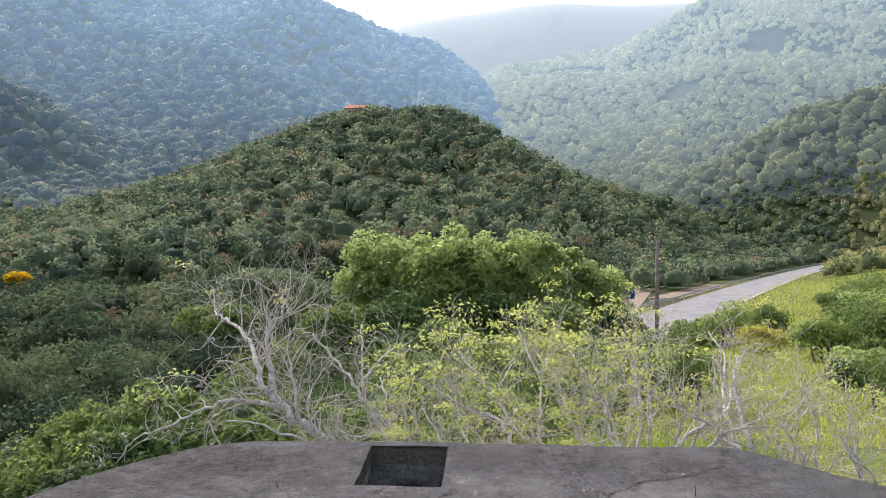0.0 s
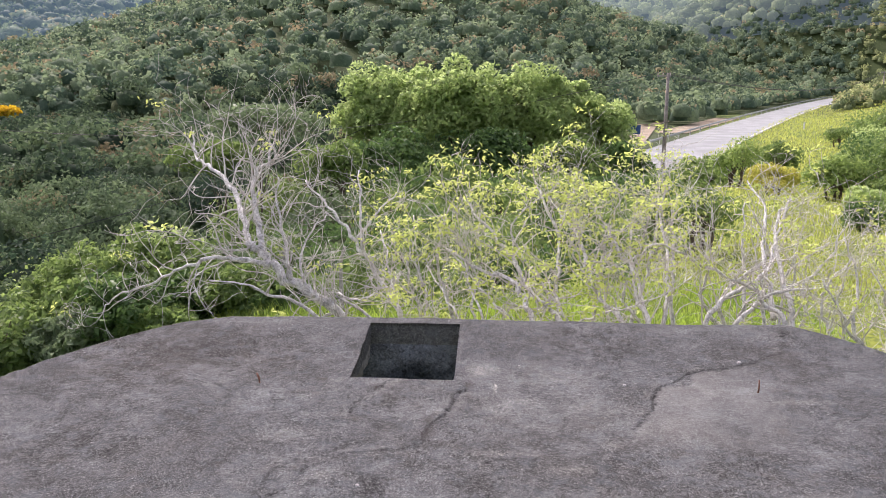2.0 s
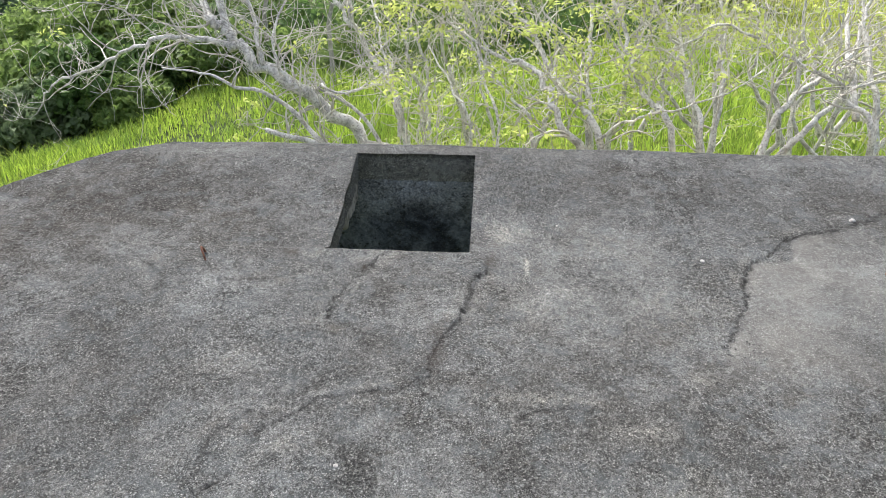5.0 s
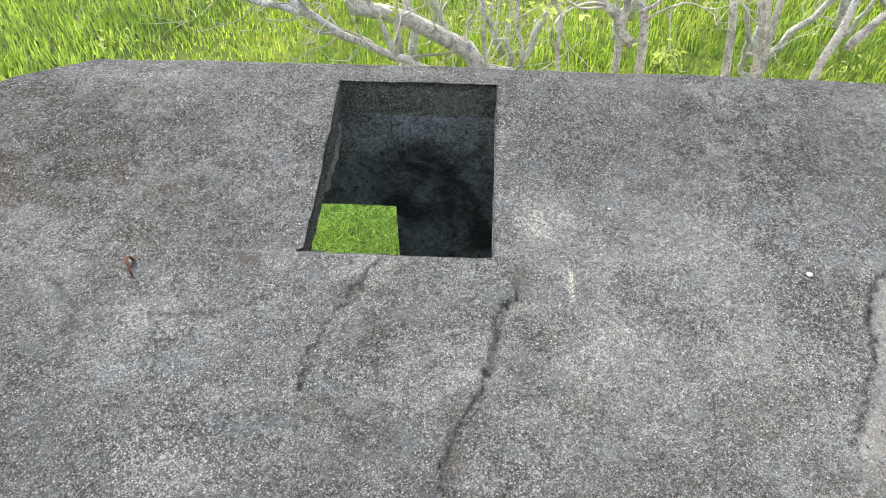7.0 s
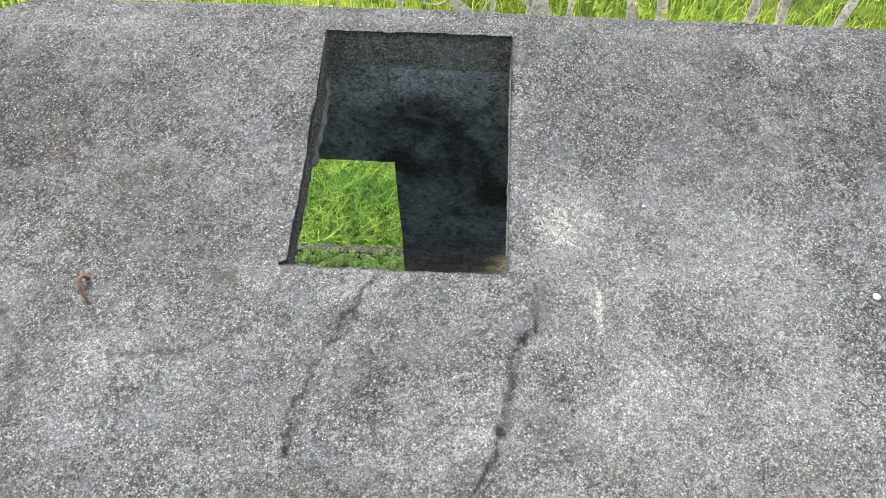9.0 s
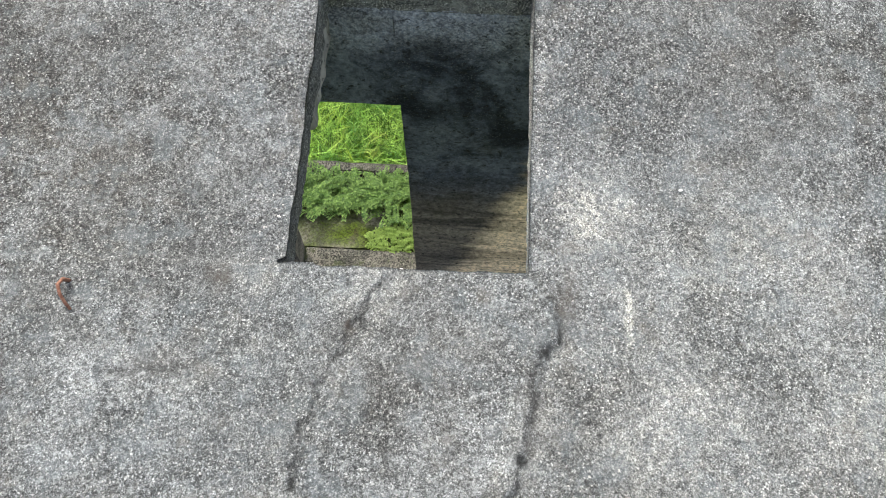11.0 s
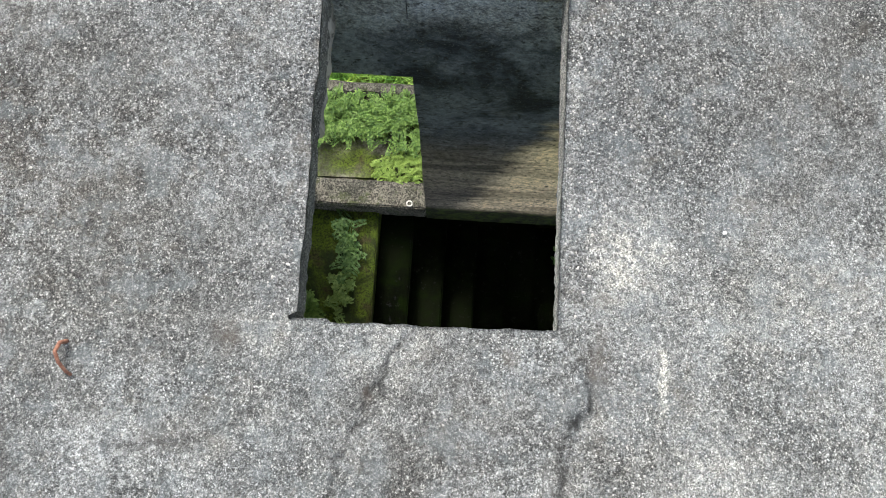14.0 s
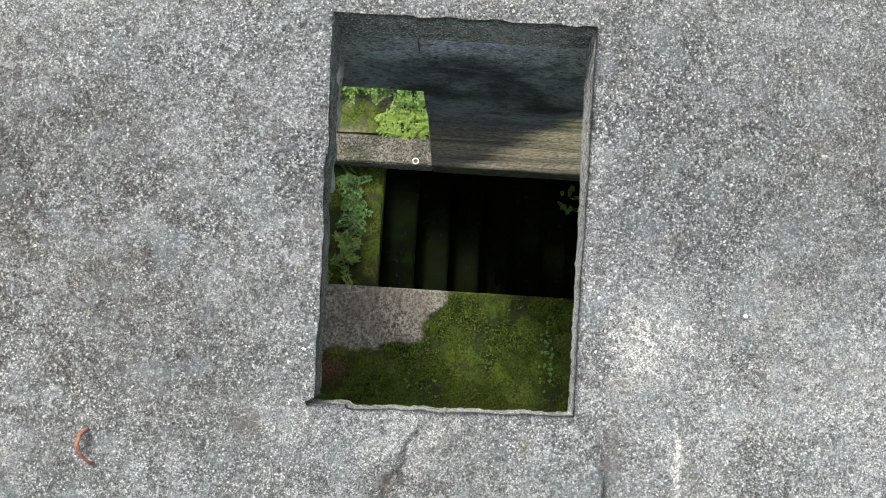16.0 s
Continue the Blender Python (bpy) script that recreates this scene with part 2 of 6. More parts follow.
def leaf(name, dark, light, share=0.4, sheen=0.5):
    n = Nodes(name)
    r = n.island()
    c = n.mix(r, dark, light)
    c = n.mix(n.ramp(n.noise(0.35, 3, 0.5), 0.4, 0.65, 0, 0.5), c, tuple(0.55 * d + 0.45 * l for d, l in zip(dark, light)))
    return n.done(c, sheen, n.mix(0.4, c, tuple(min(1, 1.9 * v) for v in light)), share)


def blades(name, dark, light, tuft, straw, size, share=0.3):
    """Grass: each blade its own green, in dark tufts and paler straw-coloured spots."""
    n = Nodes(name)
    r = n.island()
    c = n.mix(n.ramp(r, 0.1, 0.9), dark, light)
    c = n.mix(n.ramp(n.noise(size, 4, 0.62), 0.47, 0.6, 0, 0.8), c, n.mix(r, tuple(0.4 * v for v in tuft), tuft))
    c = n.mix(n.ramp(n.noise(size * 1.7, 4, 0.62, n.stretch((1, 1, 1), (4, 1, 2))), 0.56, 0.68, 0, 0.6), c, straw)
    return n.done(c, 0.45, n.mix(0.5, c, light), share)


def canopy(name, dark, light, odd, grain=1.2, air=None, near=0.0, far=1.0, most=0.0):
    """Tree crowns, each of its own green, some rusty or grey. air: for the far backdrop alone, haze painted in as
    bluish emission that grows with distance.
    """
    n = Nodes(name)
    r = n.attribute("tone")
    c = n.mix(n.ramp(r, 0.0, 0.08), tuple(v * 0.62 for v in dark), n.mix(n.ramp(r, 0.05, 0.9), dark, light))
    c = n.mix(n.ramp(r, 0.85, 0.9, 0, 0.7), c, odd)
    g = n.noise(grain, 5, 0.72)
    c = n.mix(n.ramp(g, 0.3, 0.55, 0.45, 0.0), c, tuple(v * 0.45 for v in dark))
    c = n.mix(n.ramp(g, 0.55, 0.75, 0.0, 0.4), c, tuple(min(1, v * 1.7) for v in light))
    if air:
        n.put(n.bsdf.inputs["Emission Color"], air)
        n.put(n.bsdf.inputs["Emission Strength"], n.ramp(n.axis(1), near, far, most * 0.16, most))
    return n.done(c, 0.8, c, 0.42)


def plain(name, a, b, scale=3.0, rough=0.8, metal=0.0, bump=0.3, depth=0.004):
    n = Nodes(name)
    f = n.noise(scale, 5, 0.65)
    n.bsdf.inputs["Metallic"].default_value = metal
    n.bump(n.noise(scale * 6, 4, 0.65), bump, depth)
    return n.done(n.mix(n.ramp(f, 0.3, 0.7), a, b), rough)


def bark():
    n = Nodes("pale_lichen_bark")
    f = n.noise(9.0, 5, 0.65)
    c = n.mix(n.ramp(f, 0.32, 0.58), (0.3, 0.295, 0.28), (0.64, 0.635, 0.61))
    c = n.mix(n.ramp(n.noise(42.0, 4, 0.7), 0.5, 0.6, 0, 0.65), c, (0.15, 0.145, 0.13))
    n.bump(n.noise(45.0, 4, 0.7), 0.6, 0.006)
    return n.done(c, 0.9)


def ground_soil():
    n = Nodes("meadow_ground")
    a = n.noise(0.12, 5, 0.6)
    f = n.noise(6.0, 5, 0.7)
    c = n.mix(n.ramp(a, 0.35, 0.65), (0.1, 0.15, 0.02), (0.22, 0.25, 0.035))
    c = n.mix(n.ramp(f, 0.4, 0.65), c, (0.05, 0.075, 0.015))
    wild = n.maths("MAXIMUM", n.ramp(n.maths("ADD", n.axis(0), n.maths("MULTIPLY", a, 4.0)), -11.5, -8.5, 1, 0), n.ramp(n.maths("ADD", n.axis(1), n.maths("MULTIPLY", n.axis(0), -2.6)), 22.0, 30.0))
    wild = n.maths("MAXIMUM", wild, n.ramp(n.axis(1), 180.0, 215.0))
    c = n.mix(wild, c, n.mix(n.ramp(f, 0.35, 0.6), (0.02, 0.032, 0.01), (0.05, 0.075, 0.02)))
    n.bump(f, 0.8, 0.05)
    return n.done(c, 0.95)


def road_asphalt():
    n = Nodes("worn_asphalt")
    a = n.noise(0.3, 4, 0.6)
    f = n.noise(14.0, 4, 0.7)
    c = n.mix(n.ramp(a, 0.35, 0.65), (0.205, 0.22, 0.213), (0.295, 0.312, 0.305))
    c = n.mix(n.ramp(f, 0.35, 0.6, 0.4, 0), c, (0.12, 0.12, 0.12))
    n.bump(f, 0.3, 0.01)
    return n.done(c, 0.75)


M_ROOF = roof_concrete()
M_WALL = wall_concrete("weathered_concrete", (0.1, 0.098, 0.092), (0.22, 0.215, 0.2), (0.045, 0.045, 0.045))
M_INNER = inner_wall()
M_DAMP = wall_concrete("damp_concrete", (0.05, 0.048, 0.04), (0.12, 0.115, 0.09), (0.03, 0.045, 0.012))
M_MOSS = moss_floor()
# mossy tint taken near black: the stairwell's darkness is put into the colour
M_STEP = wall_concrete("shaded_mossy_step", (0.0018, 0.0026, 0.0012), (0.005, 0.0065, 0.003), (0.004, 0.008, 0.0015), shine=0.01)
M_SILL = sill_stone()
M_STONE = loose_stone()
M_TWIG = plain("grey_twig_bark", (0.34, 0.325, 0.29), (0.6, 0.585, 0.55), 9)
M_GROUND = ground_soil()
M_BARK = bark()
M_BROWN = plain("brown_bark", (0.06, 0.045, 0.03), (0.16, 0.13, 0.1), 8)
M_RUST = plain("rusty_iron", (0.07, 0.028, 0.018), (0.2, 0.1, 0.065), 60, 0.9)
M_WOOD = plain("grey_weathered_wood", (0.2, 0.19, 0.17), (0.42, 0.4, 0.37), 14)
M_WIRE = plain("dull_wire", (0.03, 0.03, 0.03), (0.07, 0.07, 0.07), 20, 0.6, 0.5)
M_ROAD = road_asphalt()
M_DIRT = plain("pale_dirt", (0.2, 0.16, 0.11), (0.36, 0.3, 0.22), 0.6, 0.95, 0, 0.5, 0.05)
M_STEEL = plain("galvanised_steel", (0.3, 0.31, 0.32), (0.5, 0.51, 0.52), 3, 0.5, 0.6)
M_PAINT = plain("white_road_paint", (0.55, 0.55, 0.53), (0.8, 0.8, 0.78), 4, 0.7)
M_BLUE = plain("blue_sign_paint", (0.02, 0.05, 0.13), (0.03, 0.08, 0.18), 4, 0.5)
M_POLE = plain("grey_pole_concrete", (0.16, 0.14, 0.12), (0.3, 0.27, 0.24), 3)
M_TILE = plain("terracotta_tiles", (0.45, 0.17, 0.1), (0.62, 0.28, 0.18), 1.5, 0.8)
M_PLASTER = plain("pale_plaster", (0.5, 0.42, 0.36), (0.66, 0.6, 0.52), 2)
M_GLASS_DARK = plain("dark_window_glass", (0.02, 0.02, 0.025), (0.04, 0.04, 0.05), 2, 0.2)
L_GRASS = blades("grass_blades", (0.075, 0.17, 0.018), (0.5, 0.66, 0.1), (0.15, 0.3, 0.06), (0.5, 0.5, 0.17), 0.8, 0.42)
L_BLADE = blades("tall_grass_blades", (0.012, 0.06, 0.006), (0.52, 0.78, 0.17), (0.14, 0.36, 0.07), (0.6, 0.64, 0.14), 2.4, 0.3)
L_MOSS = leaf("moss_tufts", (0.012, 0.02, 0.003), (0.1, 0.145, 0.01), 0.25, 0.8)
L_MEADOW = leaf("meadow_grass_blades", (0.19, 0.27, 0.05), (0.5, 0.53, 0.13), 0.45, 0.6)
L_LIME = leaf("lime_young_leaves", (0.28, 0.4, 0.07), (0.56, 0.66, 0.19), 0.5)
L_SPIKE = leaf("spikemoss_leaves", (0.09, 0.165, 0.03), (0.31, 0.42, 0.1), 0.4)
L_BRIGHT = leaf("bright_green_leaves", (0.12, 0.205, 0.06), (0.4, 0.5, 0.19), 0.55)
L_DEEP = leaf("deep_green_leaves", (0.028, 0.07, 0.02), (0.12, 0.205, 0.06), 0.35)
L_SHRUB = leaf("shrub_leaves", (0.045, 0.095, 0.025), (0.22, 0.31, 0.09), 0.4)
L_MID = leaf("mid_green_leaves", (0.07, 0.14, 0.03), (0.31, 0.41, 0.12), 0.45)
L_GREY = leaf("silvery_green_leaves", (0.06, 0.1, 0.04), (0.2, 0.27, 0.14), 0.4)
L_YELLOW = leaf("yellow_leaves", (0.26, 0.29, 0.04), (0.5, 0.47, 0.1), 0.4)
L_FERN = leaf("fern_leaves", (0.028, 0.08, 0.016), (0.19, 0.3, 0.07), 0.35)
L_GOLD = leaf("golden_blossom", (0.6, 0.33, 0.01), (0.85, 0.55, 0.03), 0.3)
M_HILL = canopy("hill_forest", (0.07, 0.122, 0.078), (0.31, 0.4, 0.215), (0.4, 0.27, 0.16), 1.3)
# these four carry painted haze: bluish emission, stronger further off
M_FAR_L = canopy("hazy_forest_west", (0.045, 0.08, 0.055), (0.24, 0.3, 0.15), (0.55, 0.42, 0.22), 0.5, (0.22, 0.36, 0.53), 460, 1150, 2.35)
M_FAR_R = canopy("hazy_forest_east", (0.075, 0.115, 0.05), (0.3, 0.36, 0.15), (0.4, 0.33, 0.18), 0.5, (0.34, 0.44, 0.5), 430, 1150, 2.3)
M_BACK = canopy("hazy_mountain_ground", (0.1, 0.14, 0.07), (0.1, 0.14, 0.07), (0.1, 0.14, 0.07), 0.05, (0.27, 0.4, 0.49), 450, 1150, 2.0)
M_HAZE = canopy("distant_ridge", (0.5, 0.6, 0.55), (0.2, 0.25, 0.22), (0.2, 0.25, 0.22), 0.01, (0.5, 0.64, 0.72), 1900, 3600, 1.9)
# darker, cooler greens than the hill: shade on the valley put into the colour
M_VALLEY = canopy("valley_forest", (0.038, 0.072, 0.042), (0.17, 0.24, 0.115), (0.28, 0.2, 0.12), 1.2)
# brighter copy of the hill greens, with sunlight painted into the colour
M_SLOPE = canopy("sun_tinted_slope_forest", (0.15, 0.2, 0.09), (0.52, 0.56, 0.24), (0.46, 0.34, 0.2), 1.3)


# ---- mesh helpers ----
def mesh_of(name, verts, faces, material, smooth=False):
    me = bpy.data.meshes.new(name)
    verts = np.asarray(verts, dtype=np.float32).reshape(-1, 3)
    if isinstance(faces, np.ndarray):
        k = faces.shape[1]
        me.vertices.add(len(verts))
        me.vertices.foreach_set("co", verts.ravel())
        me.loops.add(faces.size)
        me.loops.foreach_set("vertex_index", faces.astype(np.int32).ravel())
        me.polygons.add(len(faces))
        me.polygons.foreach_set("loop_start", np.arange(0, faces.size, k, dtype=np.int32))
        me.update(calc_edges=True)
    else:
        me.from_pydata([tuple(map(float, v)) for v in verts], [], faces)
        me.update()
    if smooth:
        me.polygons.foreach_set("use_smooth", np.ones(len(me.polygons), dtype=bool))
    me.materials.append(material)
    return me


def part(name, bm, material, parent=None, label="", smooth=False):
    """Links a bmesh, or (verts, faces), as one mesh object under a thing or a part."""
    if isinstance(bm, tuple):
        me = mesh_of(name, bm[0], bm[1], material, smooth)
    else:
        me = bpy.data.meshes.new(name)
        bm.to_mesh(me)
        bm.free()
        me.materials.append(material)
        if smooth:
            me.polygons.foreach_set("use_smooth", np.ones(len(me.polygons), dtype=bool))
    ob = new(name, me)
    if parent is not None:
        ob.parent = parent
    if label:
        tagged(ob, label)
    return ob


def box_bm(x0, x1, y0, y1, z0, z1, bevel=0.0, m=None):
    bm = bmesh.new()
    bmesh.ops.create_cube(bm, size=1.0, matrix=Matrix.LocRotScale(((x0 + x1) / 2, (y0 + y1) / 2, (z0 + z1) / 2), None, (x1 - x0, y1 - y0, z1 - z0)))
    if bevel:
        bmesh.ops.bevel(bm, geom=bm.edges[:], offset=bevel, segments=2, affect="EDGES")
    if m is not None:
        bm.transform(m)
    return bm


def merge(*bms):
    """One bmesh out of several."""
    out = bmesh.new()
    for b in bms:
        me = bpy.data.meshes.new("tmp")
        b.to_mesh(me)
        b.free()
        out.from_mesh(me)
        bpy.data.meshes.remove(me)
    return out


def rough_up(bm, amount, scale=6.0, cuts=0):
    """Worn, uneven faces."""
    if cuts:
        bmesh.ops.subdivide_edges(bm, edges=bm.edges[:], cuts=cuts, use_grid_fill=True)
    for v in bm.verts:
        v.co += noise.noise_vector(v.co * scale) * amount
    return bm


def tube(points, radii, sides=6, start=0):
    """Verts and faces of a tapered tube through the points."""
    pts = [Vector(p) for p in points]
    vs, fs = [], []
    side = None
    for i, p in enumerate(pts):
        d = (pts[min(i + 1, len(pts) - 1)] - pts[max(i - 1, 0)]).normalized()
        if side is None:
            side = d.orthogonal().normalized()
        side = (side - d * side.dot(d)).normalized()
        up = d.cross(side)
        for k in range(sides):
            a = 2 * math.pi * k / sides
            vs.append(p + (side * math.cos(a) + up * math.sin(a)) * radii[i])
    for i in range(len(pts) - 1):
        for k in range(sides):
            a, b = start + i * sides + k, start + i * sides + (k + 1) % sides
            fs.append((a, b, b + sides, a + sides))
    if sides > 3:
        fs.append(tuple(start + (len(pts) - 1) * sides + k for k in range(sides)))
        fs.append(tuple(start + k for k in reversed(range(sides))))
    return vs, fs


def tubes(items, sides=6):
    vs, fs = [], []
    for pts, radii in items:
        v, f = tube(pts, radii, sides, len(vs))
        vs += v
        fs += f
    return vs, fs


def set_attribute(me, name, values):
    me.attributes.new(name, "FLOAT", "POINT").data.foreach_set("value", np.asarray(values, dtype=np.float32).ravel())


def unit(a):
    return a / np.maximum(np.linalg.norm(a, axis=-1, keepdims=True), 1e-9)


def leaf_cards(rng, at, out, length, width, spread=0.8, droop=0.15):
    """Folded pointed leaves, one per place: out is the way each one faces."""
    n = len(at)
    nor = unit(out + spread * rng.normal(size=(n, 3)))
    tip = unit(np.cross(nor, rng.normal(size=(n, 3))))
    side = np.cross(nor, tip)
    ln = length * rng.uniform(0.6, 1.3, (n, 1))
    wd = width * rng.uniform(0.6, 1.3, (n, 1))
    v = np.empty((n, 4, 3))
    v[:, 0] = at - tip * ln * 0.5
    v[:, 1] = at + side * wd * 0.5 + nor * wd * 0.2
    v[:, 2] = at + tip * ln * 0.5 - nor * ln * droop
    v[:, 3] = at - side * wd * 0.5 + nor * wd * 0.2
    i = np.arange(n)[:, None] * 4
    f = np.concatenate([i + np.array([[0, 1, 2]]), i + np.array([[0, 2, 3]])])
    return v.reshape(-1, 3), f


def join(*sets):
    vs, fs, k = [], [], 0
    for v, f in sets:
        vs.append(v)
        fs.append(f + k)
        k += len(v)
    return np.concatenate(vs), np.concatenate(fs)


def lobed_points(rng, n, centre, size, lobes=14, shell=0.35, small=0.28):
    """Points and outward ways on a crown made of many lobes, open between them."""
    c = unit(rng.normal(size=(lobes, 3))) * rng.uniform(0.35, 0.75, (lobes, 1))
    c[:, 2] = np.abs(c[:, 2]) * 0.9 - 0.15
    r = rng.uniform(small, small * 1.7, lobes)
    k = rng.integers(0, lobes, n)
    d = unit(rng.normal(size=(n, 3)))
    d[:, 2] = np.where(rng.uniform(size=n) < 0.7, np.abs(d[:, 2]), d[:, 2])
    p = c[k] + d * (r[k] * (1 - shell * rng.uniform(size=n) ** 2))[:, None]
    return np.array(centre) + p * np.array(size), unit(d + 0.6 * p)


ICO = {}


def ico(level):
    if level not in ICO:
        bm = bmesh.new()
        bmesh.ops.create_icosphere(bm, subdivisions=level, radius=1.0)
        ICO[level] = (np.array([v.co[:] for v in bm.verts]), np.array([[v.index for v in f.verts] for f in bm.faces]))
        bm.free()
    return ICO[level]


def crowns(rng, at, radius, lobes, level=1, squash=0.8, swell=0.38):
    """Tree crowns heaped up of rounded lobes, upper parts only, at the places given."""
    v0, f0 = ico(level)
    f0 = f0[v0[f0][:, :, 2].mean(axis=1) > -0.35]
    n, k = len(at), len(v0)
    a = rng.uniform(0, 2 * np.pi, (n, lobes))
    r = (1.05 - swell) * np.sqrt(rng.uniform(0.05, 1, (n, lobes)))
    r[:, 0] *= 0.2
    c = np.stack([r * np.cos(a), r * np.sin(a), squash * (1 - swell - 0.8 * r ** 2) * rng.uniform(0.5, 1.1, (n, lobes))], -1)
    size = swell * rng.uniform(0.8, 1.2, (n, lobes, 1, 1)) * np.array([1, 1, 0.85])
    ph = rng.uniform(0, 6.28, (n, lobes, 1, 3))
    x, y, z = v0[:, 0:1], v0[:, 1:2], v0[:, 2:3]
    bumps = np.sin(4.1 * x + ph[..., 0:1]) * np.sin(4.4 * y + ph[..., 1:2]) + 0.6 * np.sin(7.3 * y + 3 * z + ph[..., 2:3]) * np.sin(6.7 * x + ph[..., 0:1])
    v = v0 * (1 + 0.13 * bumps + rng.normal(size=(n, lobes, k, 1)) * 0.06) * size + c[:, :, None, :]
    v = v * radius[:, None, None, None] + at[:, None, None, :]
    f = f0[None] + (np.arange(n * lobes) * k)[:, None, None]
    return v.reshape(-1, 3), f.reshape(-1, 3), c


# ---- terrain ----
def ease(a, b, x):
    t = np.clip((x - a) / (b - a), 0, 1)
    return t * t * (3 - 2 * t)


def road_x(y):
    return 31 + 0.5 * (y - 101) + 0.0002 * (y - 101) ** 2


def road_z(y):
    return -2.6 + 0.5 * ease(150, 400, y)


def waves(x, y, s):
    return np.sin(x / s + 1.3 * np.sin(y / s * 0.7)) * np.cos(y / s * 1.1 + 0.8 * np.sin(x / s * 0.6)) + 0.5 * np.sin(2.3 * x / s + y / s) * np.cos(1.9 * y / s - x / s)


# crest lines: places along x and heights above the meadow
HILL = ((-260, -200, -158, -135, -112, -92, -77, -62, -50, -30, -10, 6, 18, 31, 50, 73, 96, 130, 180), (2, 9, 18, 24, 32, 40, 48, 55, 59, 62, 61.5, 59, 55, 47, 35.5, 28, 22, 12, 0))
WEST = ((-1300, -600, -400, -204, -142, -80, -18, 43, 90, 136, 200, 260, 330), (420, 400, 372, 344, 325, 298, 277, 238, 190, 148, 100, 50, 0))
WEST_SPUR = ((-700, -400, -309, -269, -230, -186, -140, -90, -40), (230, 162, 124, 101, 76, 58, 40, 18, 0))
EAST = ((-260, -200, -120, -60, -11, 70, 142, 223, 288, 360, 480, 800, 1400), (0, 40, 120, 180, 215, 253, 277, 301, 325, 358, 396, 465, 520))
EAST_SPUR = ((40, 80, 126, 189, 243, 286, 400, 700), (0, 18, 40, 66, 96, 110, 145, 200))


def near_height(x, y):
    h = -0.6 - 1.9 * ease(38, 74, y) + 0.12 * waves(x, y, 7.0) * ease(12, 25, y)
    h = h - 13 * ease(3, 22, -x) * ease(12, 32, y) - 5 * ease(50, 85, y) * (1 - ease(4, 14, x))
    s = (road_x(y) - x) * 0.86
    on = ease(60, 80, y)
    bank = road_z(y) + 3.2 * ease(7, 32, -s) + 0.3 * waves(x, y, 11.0) * ease(9, 15, np.abs(s))
    h = h * (1 - on) + on * np.where(s < 0, bank, np.minimum(h + 40 * ease(12, 0, s), bank))
    crest = np.interp(x, HILL[0], HILL[1])
    back = np.where(y > 330, 85, 120)
    hill = -9 + (crest + 7) * np.exp(-(np.abs(y - 330) / back) ** 1.45) * (1 + 0.035 * waves(x, y, 26.0)) + 1.3 * waves(x, y, 24.0)
    m = ease(85, 170, y) * ease(9, 55, s)
    return h * (1 - m) + m * hill


def far_height(x, y):
    rough = 1 + 0.05 * waves(x, y, 130.0) + 0.03 * waves(x + 50, y, 47.0)
    side = lambda line, y0, front, rear: np.interp(x, *line) * np.exp(-(np.abs(y - y0) / np.where(y < y0, front, rear)) ** 1.7)
    west = np.maximum(side(WEST, 1100, 400, 500), side(WEST_SPUR, 600, 110, 160))
    east = np.maximum(side(EAST, 1150, 420, 500), side(EAST_SPUR, 540, 120, 160))
    return -8 + west * rough, -8 + east * rough


CX, CY = 0.3, 6.2


def polar_sheet(name, radii, height, material, opening=None):
    ang = np.concatenate([np.linspace(-180, -44, 35)[:-1], np.linspace(-44, 44, 150), np.linspace(44, 180, 35)[1:-1]])
    a, r = np.meshgrid(np.radians(ang), radii)
    x, y = CX + r * np.sin(a), CY + r * np.cos(a)
    z = height(x, y, r)
    n, k = a.shape
    i, j = np.meshgrid(np.arange(n - 1), np.arange(k), indexing="ij")
    f = np.stack([i * k + j, i * k + (j + 1) % k, (i + 1) * k + (j + 1) % k, (i + 1) * k + j], -1).reshape(-1, 4)
    if opening:
        mx, my = x.ravel()[f].mean(axis=1) + 0.85, y.ravel()[f].mean(axis=1) - 7.65
        u, v = 0.998 * mx - 0.061 * my, 0.061 * mx + 0.998 * my
        f = f[~((u > opening[0]) & (u < opening[1]) & (v > opening[2]) & (v < opening[3]))]
    ob = new(name, mesh_of(name, np.stack([x, y, z], -1), f, material, True))
    return tagged(ob, kind="structure")


def ground_height(x, y, r=None):
    near = near_height(x, y)
    w, e = far_height(x, y)
    far = np.maximum(w, e)
    d = np.hypot(x - CX, y - CY)
    off = (road_x(y) - x) * 0.86
    clear = np.where(off > 0, ease(10, 75, off), ease(32, 100, -off))
    clear = np.maximum(clear, ease(370, 490, d))
    return np.maximum(near, -8 + (far + 8) * ease(170, 460, d) * clear)


ground = polar_sheet("ground", np.concatenate([np.linspace(0.3, 5.0, 60), np.geomspace(5.2, 492, 122)]), ground_height, M_GROUND, (-1.4, 3.7, -3.0, 1.62))
tagged(ground, "green and yellow meadow running into a forested valley", "ground")


def mountains(x, y, r):
    w, e = far_height(x, y)
    return np.maximum(np.maximum(w, e), -8) - 5 * ease(560, 486, r)


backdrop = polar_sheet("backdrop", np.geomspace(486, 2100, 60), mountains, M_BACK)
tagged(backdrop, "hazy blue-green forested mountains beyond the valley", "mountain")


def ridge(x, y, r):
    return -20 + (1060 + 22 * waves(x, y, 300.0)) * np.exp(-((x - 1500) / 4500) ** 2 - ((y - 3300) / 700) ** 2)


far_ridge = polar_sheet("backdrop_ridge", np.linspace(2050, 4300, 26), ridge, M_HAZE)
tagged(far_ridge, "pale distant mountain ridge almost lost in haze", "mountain")


